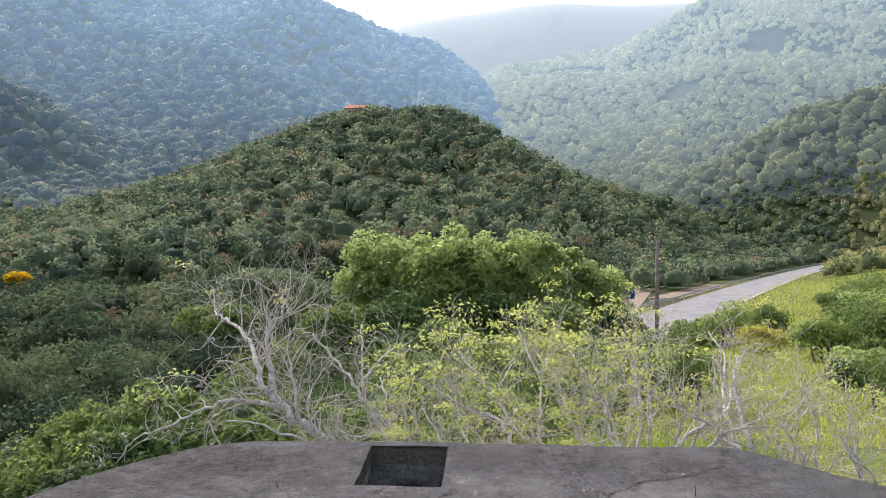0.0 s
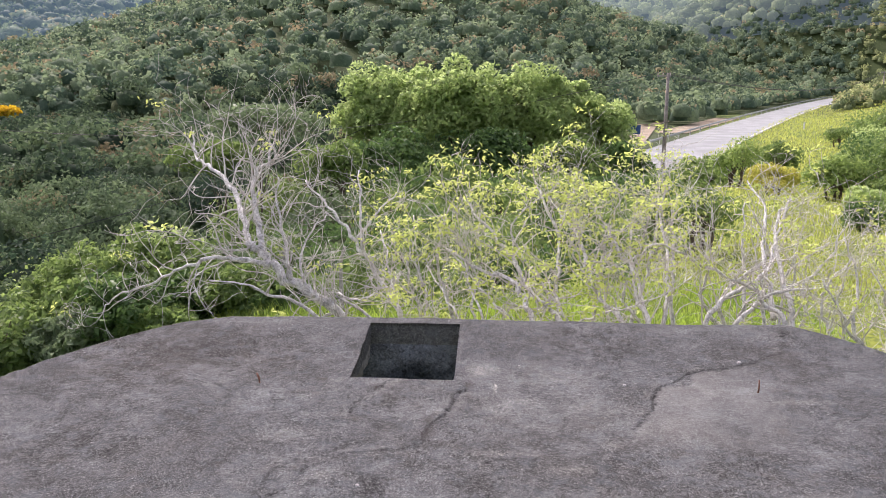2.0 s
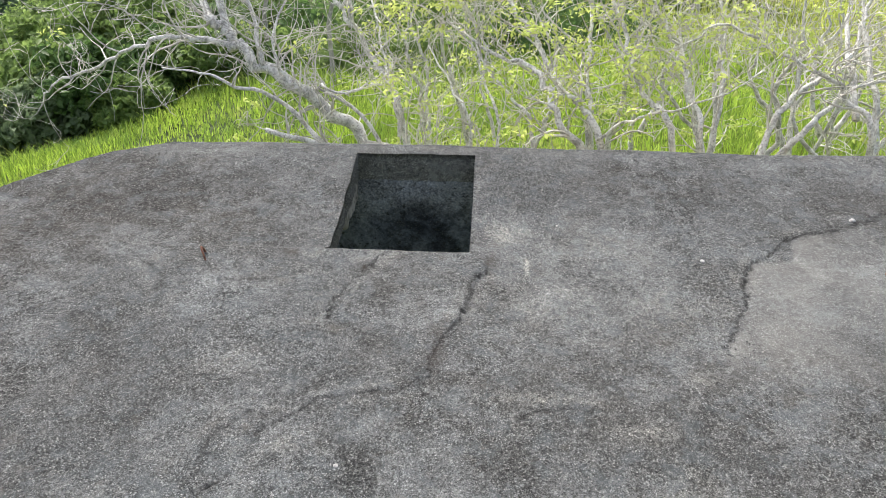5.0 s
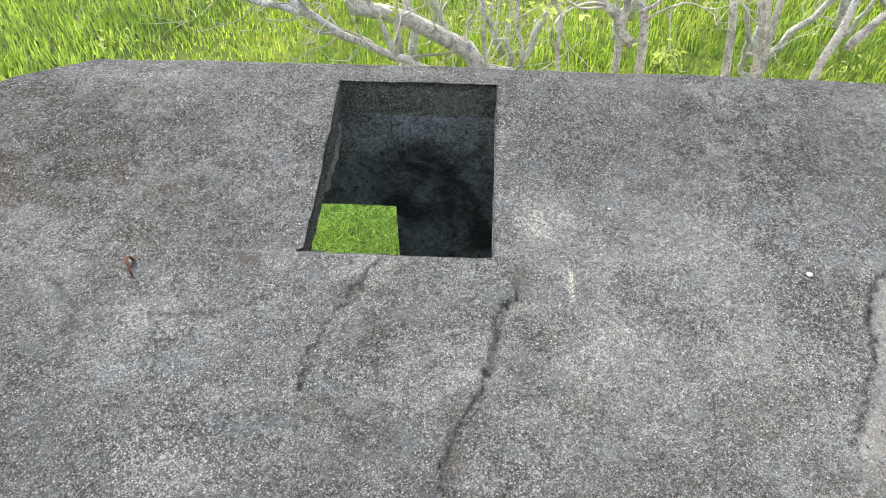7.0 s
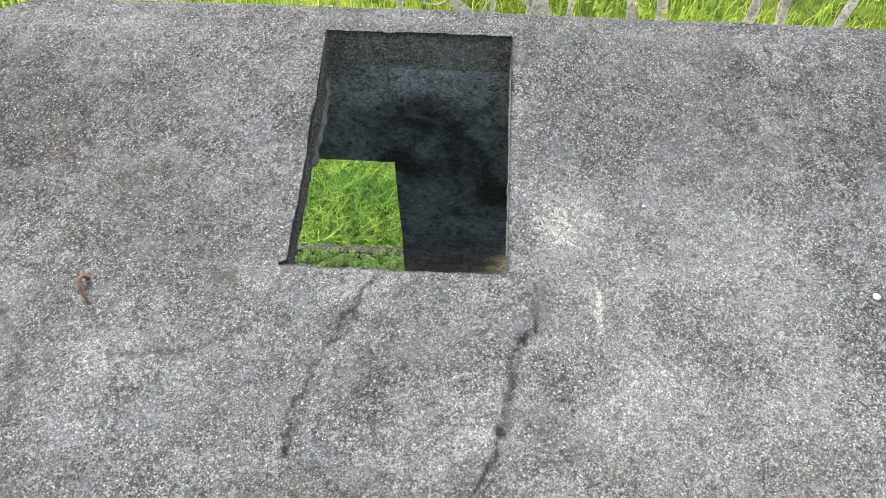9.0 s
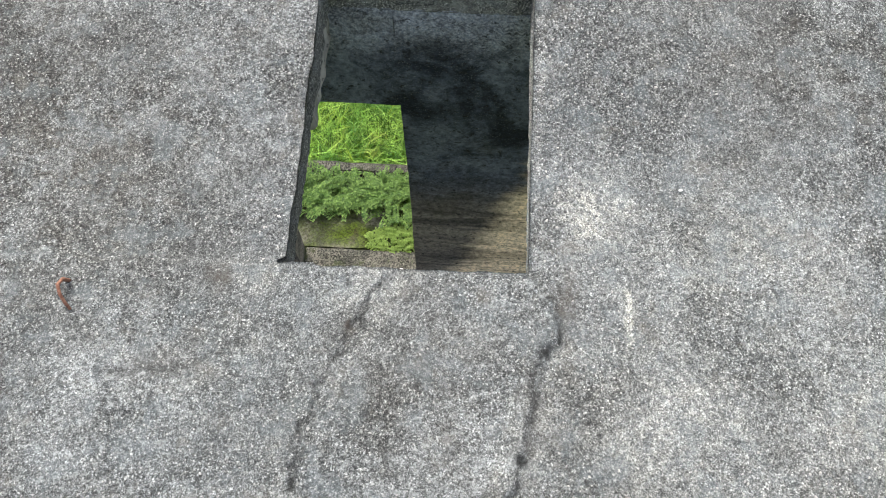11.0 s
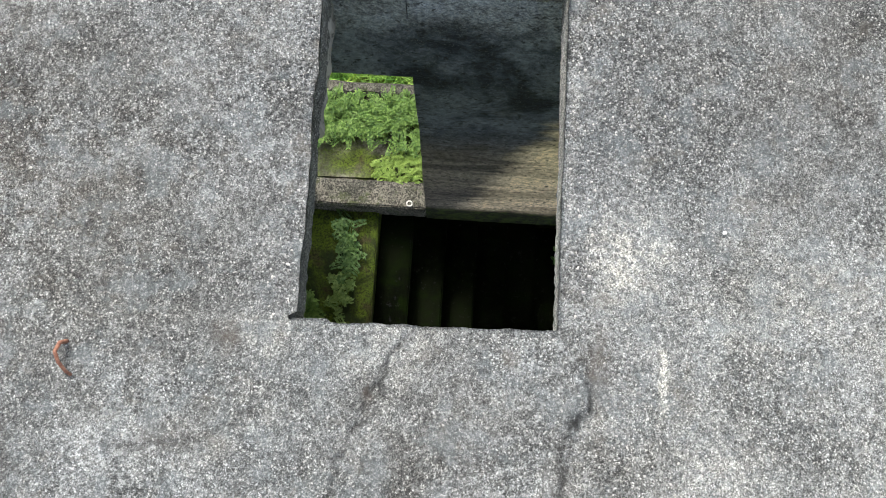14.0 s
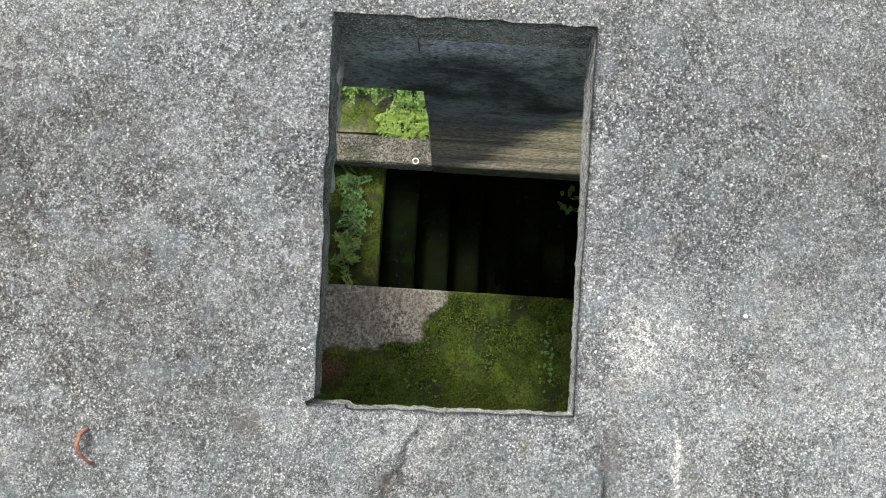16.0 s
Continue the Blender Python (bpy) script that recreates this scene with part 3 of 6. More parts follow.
def scatter(rng, n, r0, r1, half=36.0, a0=None, a1=None):
    a = np.radians(rng.uniform(-half if a0 is None else a0, half if a1 is None else a1, n))
    r = np.sqrt(rng.uniform(r0 ** 2, r1 ** 2, n))
    return CX + r * np.sin(a), CY + r * np.cos(a)


def forest(name, xy, radius, material, label, leaves, seed=1, lift=0.35, card=0.3, kind="stuff", lobes=5, bulk=0.64, level=1, inner=0.55):
    """Closed forest: each crown a dark core under a lobed shell of leaf sprays."""
    rng = np.random.default_rng(seed)
    x, y = xy
    n = len(x)
    rad = radius * np.clip(np.exp(rng.normal(size=n) * 0.28), 0.6, 1.45)
    z = ground_height(x, y) + rad * lift + rng.uniform(0, 1.6, n)
    at = np.stack([x, y, z], 1)
    tone = rng.uniform(size=n)
    v, f, _ = crowns(rng, at, rad * bulk, 1, level, swell=0.95)
    t = np.repeat(0.1 + inner * tone, len(v) // n)
    a = rng.uniform(0, 2 * np.pi, (n, lobes))
    r = 0.62 * np.sqrt(rng.uniform(0.1, 1, (n, lobes)))
    r[:, 0] *= 0.3
    c = np.stack([r * np.cos(a), r * np.sin(a), (0.62 - 0.7 * r ** 2) * rng.uniform(0.6, 1.15, (n, lobes))], -1)
    k = np.repeat(np.arange(n), leaves)
    j = rng.integers(0, lobes, len(k))
    d = unit(rng.normal(size=(len(k), 3)) + np.array([0, -0.35, 0.55]))
    p = at[k] + (c[k, j] + d * rng.uniform(0.3, 0.5, (len(k), 1)) * np.array([1, 1, 0.8])) * rad[k][:, None]
    size = card * rad[k][:, None]
    v, f = join((v, f), leaf_cards(rng, p, unit(d + np.array([0, 0, 0.35])), size, size * 0.8, 0.45))
    t = np.concatenate([t, np.repeat(0.06 + 0.9 * tone[k] + rng.uniform(-0.05, 0.04, len(k)), 4)])
    ob = new(name, mesh_of(name, v, f, material, True))
    set_attribute(ob.data, "tone", t)
    return tagged(ob, label, "forest", kind=kind)


rng = np.random.default_rng(11)
x, y = scatter(rng, 10600, 145, 525, 31.5)
s = (road_x(y) - x) * 0.86
keep = ((s > 9) | (s < -26) | ((y > 200) & (s < -10)) | (np.hypot(x, y) > 425)) & ~((y > 352) & (np.abs(x + 20) < 130))
west = keep & (s > 0)
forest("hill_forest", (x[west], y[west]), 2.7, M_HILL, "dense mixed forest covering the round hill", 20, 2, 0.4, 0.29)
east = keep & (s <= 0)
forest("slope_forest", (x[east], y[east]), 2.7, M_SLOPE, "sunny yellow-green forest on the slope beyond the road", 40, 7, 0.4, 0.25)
x, y = scatter(rng, 6600, 470, 1080, a0=-32, a1=4)
w, e = far_height(x, y)
keep = (w >= e) & (w < 0.34 * y) & ~((y < 620) & (np.abs(x + 20) < 90))
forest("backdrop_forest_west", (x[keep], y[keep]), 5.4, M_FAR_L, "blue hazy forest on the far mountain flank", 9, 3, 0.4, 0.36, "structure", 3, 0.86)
x, y = scatter(rng, 8000, 505, 1150, a0=-6, a1=31)
w, e = far_height(x, y)
open_ = (waves(x + 20, y, 62.0) > 1.05) & (y > 720)
keep = (w < e) & ~open_ & (e < 0.34 * y)
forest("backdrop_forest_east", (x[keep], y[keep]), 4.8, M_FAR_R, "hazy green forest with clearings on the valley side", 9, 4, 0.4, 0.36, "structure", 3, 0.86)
x, y = scatter(rng, 760, 70, 154, a0=-34, a1=11)
s = (road_x(y) - x) * 0.86
keep = (s > 20) & ~((np.abs(x - 3) < 17) & (y < 92))
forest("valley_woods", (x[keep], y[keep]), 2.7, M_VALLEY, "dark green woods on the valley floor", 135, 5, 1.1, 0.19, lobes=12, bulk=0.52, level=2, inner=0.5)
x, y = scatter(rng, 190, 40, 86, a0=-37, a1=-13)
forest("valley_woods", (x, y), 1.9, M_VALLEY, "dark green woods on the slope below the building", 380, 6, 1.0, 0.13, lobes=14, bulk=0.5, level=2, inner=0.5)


# ---- the concrete building: its own axes, turned a little from the walk ----
TURN_B = pose(-0.85, 7.65, 0, 0, 0, -3.5)
ROOF_Z = 3.10
LIP = 1.24
NEAR = -0.022
EDGE_V = 1.41
# the unseen back edge is kept short so sky light reaches the plaster
LEFT = ((-2.95, -3.0), (-2.7, -3.15), (-2.0, -3.15), (-0.6, -2.95), (0.2, -2.7), (0.72, -2.3), (1.2, -1.82), (1.41, -1.39))
RIGHT = ((-2.95, 5.5), (-2.7, 5.7), (-2.0, 5.7), (-0.5, 5.45), (0.3, 5.05), (0.7, 4.63), (1.04, 4.27), (1.41, 3.9))
CRACKS = (
    (0.9, 0.0056, ((0.84, 0.0), (0.92, -0.13), (0.92, -0.23), (0.86, -0.33), (0.83, -0.5), (0.80, -0.70), (0.73, -0.85), (0.68, -1.02), (0.66, -1.17), (0.53, -1.27), (0.24, -1.34), (0.11, -1.46), (-0.02, -1.58), (-0.04, -1.77), (-0.15, -1.91), (-0.32, -2.11), (-0.37, -2.24))),
    (0.78, 0.0053, ((0.38, 0.0), (0.27, -0.2), (0.2, -0.36), (0.145, -0.57), (0.125, -0.78))),
    (0.55, 0.008, ((-1.15, -0.13), (-0.85, -0.41), (-0.78, -0.7))),
    (0.7, 0.007, ((-0.53, -0.43), (-0.3, -0.42), (-0.1, -0.3))),
    (0.75, 0.008, ((-0.22, -1.77), (-0.19, -1.57), (-0.11, -1.46), (0.11, -1.46))),
    (0.9, 0.009, ((3.79, 1.18), (3.61, 0.7), (3.16, 0.44), (2.76, 0.28), (2.46, -0.04), (2.38, -0.17), (2.3, -0.49), (2.11, -0.85))),
    (0.9, 0.009, ((2.48, -1.83), (2.37, -2.04), (2.28, -2.19), (2.19, -2.37), (2.2, -3.0))),
    (0.75, 0.007, ((1.1, -1.43), (1.16, -1.37), (1.43, -1.37))),
)


def local(u, v, z=0.0):
    return TURN_B @ Vector((u, v, z))


def to_line(u, v, pts):
    best = np.full(u.shape, 9.0)
    for (a, b), (c, d) in zip(pts, pts[1:]):
        t = np.clip(((u - a) * (c - a) + (v - b) * (d - b)) / ((c - a) ** 2 + (d - b) ** 2), 0, 1)
        best = np.minimum(best, np.hypot(u - a - t * (c - a), v - b - t * (d - b)))
    return best


def roof_level(u, v):
    return ROOF_Z + 0.075 * ease(0.2, 1.24, v) + 0.006 * waves(u, v, 0.35) + 0.012 * waves(u + 3, v, 1.1)


def build_roof():
    us = np.concatenate([np.linspace(-1.35, 0, 90)[:-1], np.linspace(0, 0.83, 92)[:-1], np.linspace(0.83, 3.0, 170)])
    vs = np.concatenate([np.linspace(-2.95, -2.2, 50)[:-1], np.linspace(-2.2, NEAR, 220)[:-1], np.linspace(NEAR, LIP, 82)[:-1], np.linspace(LIP, EDGE_V, 14)])
    side = np.linspace(0, 1, 30)
    rows = []
    for v in vs:
        a = np.interp(v, [p[0] for p in LEFT], [p[1] for p in LEFT])
        b = np.interp(v, [p[0] for p in RIGHT], [p[1] for p in RIGHT])
        rows.append(np.concatenate([a + (-1.35 - a) * side[:-1], us, 3.0 + (b - 3.0) * side[1:]]))
    u = np.array(rows)
    v = np.repeat(vs[:, None], u.shape[1], 1)
    n, k = u.shape
    c0, c1 = 29 + 89, 29 + 89 + 91
    r0, r1 = 49 + 219, 49 + 219 + 81
    rg = np.random.default_rng(5)
    # broken, uneven hatch lips and outer edges
    du, dv = np.zeros((n, k)), np.zeros((n, k))
    wob = lambda m, s: np.convolve(rg.normal(size=m + 8), np.ones(5) / 5, "same")[4:-4] * s
    du[r0:r1 + 1, c0] += wob(r1 - r0 + 1, 0.007) - 0.012 * ease(0.35, 0.6, np.linspace(0, 1, r1 - r0 + 1))
    du[r0:r1 + 1, c1] += wob(r1 - r0 + 1, 0.0025)
    dv[r0, c0:c1 + 1] += wob(c1 - c0 + 1, 0.004) + 0.02 * np.linspace(0, 1, c1 - c0 + 1)
    # a notch in the corner and a step in the near lip
    dv[r0, c0:c0 + 12] += 0.011
    du[r0:r0 + 2, c0] -= 0.028
    dv[r1, c0:c1 + 1] += wob(c1 - c0 + 1, 0.004)
    dv[-1] += wob(k, 0.006)
    du[:, 0] += wob(n, 0.02)
    du[:, -1] += wob(n, 0.02)
    u, v = u + du, v + dv
    z = roof_level(u, v) + rg.normal(size=u.shape) * 0.0012
    crack, pale = np.zeros(u.shape), np.zeros(u.shape)
    wu = u + 0.01 * waves(u, v, 0.09) + 0.013 * waves(v, 1.7 * u, 0.031) + 0.007 * waves(u, v, 0.013)
    wv = v + 0.01 * waves(v + 1, u, 0.09) + 0.009 * waves(1.6 * u, v, 0.027) + 0.007 * waves(v, u, 0.012)
    for strength, width, pts in CRACKS:
        d = to_line(wu, wv, pts)
        c = strength * np.exp(-(d / width) ** 2)
        gap = np.clip(0.75 + 0.4 * waves(u, v, 0.13) + 0.45 * waves(v, u, 0.037), 0.6, 1)
        # broken dark halo beside each crack, painted in place of its shadow
        shade_halo = np.clip(0.35 + 0.5 * waves(u, v, 0.045) + 0.4 * waves(v, u, 0.019), 0, 1)
        crack = np.maximum(crack, np.maximum(c * gap, 0.4 * strength * shade_halo * np.exp(-(d / (2.6 * width)) ** 2)))
        pale = np.maximum(pale, 0.5 * strength * np.clip(0.3 + 0.6 * waves(u, v, 0.17) + 0.4 * waves(v, u, 0.06), 0, 1) * np.exp(-((d - 0.05) / 0.035) ** 2))
        z -= 0.012 * c
        z += 0.004 * strength * np.exp(-(d / 0.06) ** 2)
    # the cracked tongue below the hatch stands a little proud of the slab beside it
    main = np.array(CRACKS[0][2])
    z += 0.013 * ease(0.02, 0.0, u - np.interp(-v, -main[:, 1], main[:, 0])) * ease(0.0, -0.05, v) * ease(-1.15, -0.6, v)
    mott = 0.45 + 0.55 * np.clip(0.5 + 0.5 * waves(u, v, 0.07) + 0.4 * waves(u, v, 0.021), 0, 1)
    spot = lambda a, b, su, sv: np.exp(-((wu - a) / su) ** 2 - ((wv - b) / sv) ** 2)
    for a, b, su, sv, s in ((1.3, -0.5, 0.35, 0.35, 0.4), (1.55, 0.1, 0.45, 0.3, 0.35), (1.9, -0.5, 0.4, 0.4, 0.35), (1.02, 0.24, 0.09, 0.12, 1.1), (1.14, 0.3, 0.08, 0.09, 0.7), (1.1, -0.38, 0.1, 0.1, 0.4), (0.86, 0.7, 0.015, 0.6, 0.35), (-0.26, -1.12, 0.18, 0.12, 0.45), (1.2, -1.3, 0.2, 0.035, 0.7), (1.6, -1.48, 0.16, 0.06, 0.6), (1.78, -1.85, 0.1, 0.2, 0.5),
                            (1.95, -0.66, 0.1, 0.1, 0.5), (1.94, -1.11, 0.07, 0.06, 0.6), (0.77, -2.13, 0.1, 0.2, 0.35), (0.15, -1.62, 0.12, 0.06, 0.4), (-0.07, -0.09, 0.05, 0.05, 0.5), (3.4, -0.3, 0.25, 0.06, 0.6), (1.62, -0.2, 0.2, 0.14, 0.2), (0.5, 1.33, 0.6, 0.05, 0.4), (-0.9, 1.2, 0.5, 0.12, 0.2)):
        pale = np.maximum(pale, 1.25 * s * mott * spot(a, b, su, sv))
    pale = np.maximum(pale, 4.0 * np.clip(mott * 1.3 - 0.2, 0, 1) * np.exp(-((u - 1.16 - 0.006 * waves(v, u, 0.03)) / 0.01) ** 2) * ease(-0.3, -0.2, v) * ease(-0.02, -0.07, v))
    lichen = np.zeros(u.shape)
    for a, b, su, sv, s in ((-0.5, -0.5, 0.22, 0.4, 1.0), (-0.3, -1.0, 0.3, 0.35, 0.95), (1.8, 0.0, 0.8, 0.8, 0.6), (-0.75, 0.55, 0.15, 0.25, 0.4), (-0.15, 0.3, 0.1, 0.25, 0.5), (0.66, -0.62, 0.12, 0.14, 0.6), (0.4, -1.3, 0.7, 0.15, 0.6), (1.35, -0.75, 0.5, 0.35, 0.55), (1.75, 0.25, 0.4, 0.3, 0.45), (1.1, -1.8, 0.8, 0.4, 0.4), (2.6, -1.5, 0.6, 0.4, 0.4), (0.0, -2.2, 0.8, 0.4, 0.35), (1.3, 0.85, 0.3, 0.25, 0.4)):
        lichen = np.maximum(lichen, s * spot(a, b, su, sv))
    brown = np.zeros(u.shape)
    for a, b, su, sv, s in ((0.45, -0.45, 0.3, 0.38, 0.65), (-0.9, 0.4, 0.7, 0.7, 1.0), (-1.8, 0.4, 1.0, 1.0, 0.9), (-1.3, 0.9, 0.8, 0.4, 0.9), (-0.35, 0.85, 0.3, 0.35, 0.6), (-1.6, 0.0, 0.7, 0.7, 0.7), (1.0, -0.35, 0.15, 0.3, 0.5), (2.0, 0.9, 0.9, 0.35, 0.7), (0.9, -1.6, 0.6, 0.3, 0.5), (-1.5, -1.4, 0.8, 0.7, 0.5), (3.3, 0.7, 0.7, 0.6, 0.6)):
        brown = np.maximum(brown, s * spot(a, b, su, sv))
    # bare cement where the surface has come away, with a sharp broken rim
    rim = 0.03 * waves(u, v, 0.16) + 0.018 * waves(v, u, 0.05)
    rim_v = np.interp(wu, [2.03, 2.11, 2.3, 2.38, 2.46, 2.68, 2.76, 3.16, 3.61], [-1.1, -0.85, -0.49, -0.17, -0.04, 0.1, 0.28, 0.44, 0.7])
    cement = ease(0.0, 0.05, rim_v - wv + rim) * ease(-1.25, -0.75, wv) * ease(2.0, 2.06, wu) * ease(3.5, 2.9, wu)
    lower = np.interp(wv, [-3.0, -2.37, -2.19, -2.04, -1.83, -1.6], [2.2, 2.19, 2.28, 2.37, 2.48, 3.2])
    cement = np.maximum(cement, ease(0.0, 0.05, wu - lower + rim) * ease(-1.6, -1.8, wv))
    cement = cement * np.clip(0.75 + 0.35 * waves(u, v, 0.33), 0, 1)
    z -= 0.006 * cement
    stain = np.zeros(u.shape)
    for a, b, su, sv, s in ((-0.2, -0.09, 0.035, 0.045, 1.7), (-1.7, 0.1, 0.5, 0.5, 0.25), (3.6, 0.5, 0.2, 0.4, 0.3), (0.95, -0.12, 0.035, 0.14, 0.7), (0.84, -0.6, 0.04, 0.4, 0.35), (0.7, -1.0, 0.06, 0.2, 0.6), (0.6, -0.4, 0.12, 0.3, 0.15), (0.25, -0.23, 0.012, 0.03, 2.0), (-0.7, -1.2, 0.4, 0.3, 0.15), (-0.35, -0.4, 0.15, 0.05, 0.4)):
        stain = np.maximum(stain, s * mott * spot(a, b, su, sv))
    edge = np.zeros(u.shape)
    edge[-1] = edge[:, 0] = edge[:, -1] = 1
    z -= 0.018 * edge
    top = np.stack([u, v, z], -1).reshape(-1, 3)
    i, j = np.meshgrid(np.arange(n - 1), np.arange(k - 1), indexing="ij")
    hole = (i >= r0) & (i < r1) & (j >= c0) & (j < c1)
    i, j = i[~hole], j[~hole]
    f = [np.stack([i * k + j, i * k + j + 1, (i + 1) * k + j + 1, (i + 1) * k + j], -1)]
    verts, count = [top], len(top)
    loops = [
        ([r * k + c0 for r in range(r0, r1 + 1)], 1), ([r * k + c1 for r in range(r0, r1 + 1)], -1),
        ([r0 * k + c for c in range(c0, c1 + 1)], -1), ([r1 * k + c for c in range(c0, c1 + 1)], 1),
        ([(n - 1) * k + c for c in range(k)], -1), ([r * k for r in range(n)], -1), ([r * k + k - 1 for r in range(n)], 1), ([c for c in range(k)], 1)]
    cr, pa, st = [crack.ravel()], [pale.ravel()], [stain.ravel()]
    more = {"lichen": lichen, "brown": brown, "cement": cement}
    # each hatch face gets its own paleness: sky light painted in per side
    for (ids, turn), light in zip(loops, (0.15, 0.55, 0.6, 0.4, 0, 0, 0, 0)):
        ids = np.array(ids)
        for depth in (0.05, 0.14):
            low = top[ids].copy()
            low[:, 2] = top[ids][:, 2] - depth if depth < 0.1 else ROOF_Z - 0.13
            low[:, :2] += rg.normal(size=(len(ids), 2)) * 0.0015
            verts.append(low)
            cr.append(np.zeros(len(ids)))
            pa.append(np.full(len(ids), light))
            st.append(np.zeros(len(ids)))
        prev = ids
        for step in range(2):
            cur = count + np.arange(len(ids))
            count += len(ids)
            q = np.stack([prev[:-1], prev[1:], cur[1:], cur[:-1]], -1)
            f.append(q[:, ::turn])
            prev = cur
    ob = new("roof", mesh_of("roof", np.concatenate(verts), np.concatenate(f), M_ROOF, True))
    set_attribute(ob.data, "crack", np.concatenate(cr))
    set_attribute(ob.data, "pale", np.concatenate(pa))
    set_attribute(ob.data, "stain", np.concatenate(st))
    for key, values in more.items():
        set_attribute(ob.data, key, np.concatenate([values.ravel(), np.zeros(len(ob.data.vertices) - values.size)]))
    ob.matrix_world = TURN_B
    return tagged(ob, "weathered grey concrete roof slab with cracks and a square hatch", "roof", kind="structure")


roof = build_roof()


def build_aggregate():
    """Stones standing proud of the worn slab around the hatch: low domes, each one closed by the slab."""
    rg = np.random.default_rng(77)
    n = 36000
    u, v = rg.uniform(-1.3, 2.3, n), rg.uniform(-1.0, 1.38, n)
    gap = np.maximum(np.maximum(-u - 0.02, u - 0.84), np.maximum(NEAR - v, v - LIP))
    near = np.exp(-np.maximum(gap, 0) / 0.22)
    crack = np.minimum(to_line(u, v, CRACKS[0][2]), to_line(u, v, CRACKS[1][2]))
    keep = (gap > 0.006) & (crack > 0.02) & (np.hypot(u + 0.2, v + 0.1) > 0.05) & (rg.uniform(size=n) < 0.16 + 0.8 * near + 0.35 * waves(u, v, 0.31)) & (u > np.interp(v, [p[0] for p in LEFT], [p[1] for p in LEFT]) + 0.03)
    u, v, near = u[keep], v[keep], near[keep]
    n = len(u)
    r = rg.uniform(0.0022, 0.005, n) * (1 + 0.45 * near * rg.uniform(size=n))
    long, turn = rg.uniform(1.0, 1.6, n), rg.uniform(0, 3.14, n)
    a = np.linspace(0, 2 * np.pi, 6)[:-1]
    ring = np.concatenate([np.stack([np.cos(a), np.sin(a), 0 * a - 0.35], 1), np.stack([0.72 * np.cos(a + 0.5), 0.72 * np.sin(a + 0.5), 0 * a + 0.38], 1), [[0, 0, 0.62]]])
    p = ring[None] * r[:, None, None] * (1 + 0.16 * rg.normal(size=(n, 11, 1)))
    x, y = p[..., 0] * long[:, None], p[..., 1]
    c, s = np.cos(turn)[:, None], np.sin(turn)[:, None]
    w = np.stack([u[:, None] + x * c - y * s, v[:, None] + x * s + y * c, roof_level(u, v)[:, None] + p[..., 2]], -1)
    f = []
    for i in range(5):
        j = (i + 1) % 5
        f += [(i, j, 5 + i), (j, 5 + j, 5 + i), (5 + i, 5 + j, 10)]
    f = np.array(f)[None] + (np.arange(n) * 11)[:, None, None]
    ob = part("aggregate", (w.reshape(-1, 3), f.reshape(-1, 3)), M_STONE, roof, "small pale and grey stones of the worn concrete", smooth=True)
    tagged(ob, kind="stuff")


build_aggregate()
beam = part("hatch_beam", rough_up(box_bm(-0.1, -0.022, 0.7, 1.2, 2.84, ROOF_Z - 0.05, 0.008), 0.02, 18.0, 12), M_WALL)
beam.matrix_world = TURN_B
tagged(beam, "broken concrete beam end under the hatch edge", "beam", kind="structure")


def build_ceiling():
    vs = [p[0] for p in LEFT[:-1]] + [NEAR, LIP, 1.4]
    vs = sorted(set(vs) - {1.2, 0.72, 0.2} | {0.3, 0.8})
    verts, faces = [], []
    for v in vs:
        a = np.interp(v, [p[0] for p in LEFT], [p[1] for p in LEFT]) + 0.05
        b = np.interp(v, [p[0] for p in RIGHT], [p[1] for p in RIGHT]) - 0.05
        verts += [(u, v, ROOF_Z - 0.135) for u in (a, -0.025, 0.84, b)]
    for r in range(len(vs) - 1):
        for c in range(3):
            if not (c == 1 and 0.02 < (vs[r] + vs[r + 1]) / 2 < LIP):
                faces.append((r * 4 + c, (r + 1) * 4 + c, (r + 1) * 4 + c + 1, r * 4 + c + 1))
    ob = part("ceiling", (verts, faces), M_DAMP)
    ob.matrix_world = TURN_B
    return tagged(ob, "dark damp concrete ceiling under the roof slab", "ceiling", kind="structure")


build_ceiling()

DOOR = (-0.62, 0.25, 0.0, 2.29)
WALL_IN, WALL_OUT = 1.33, 1.5


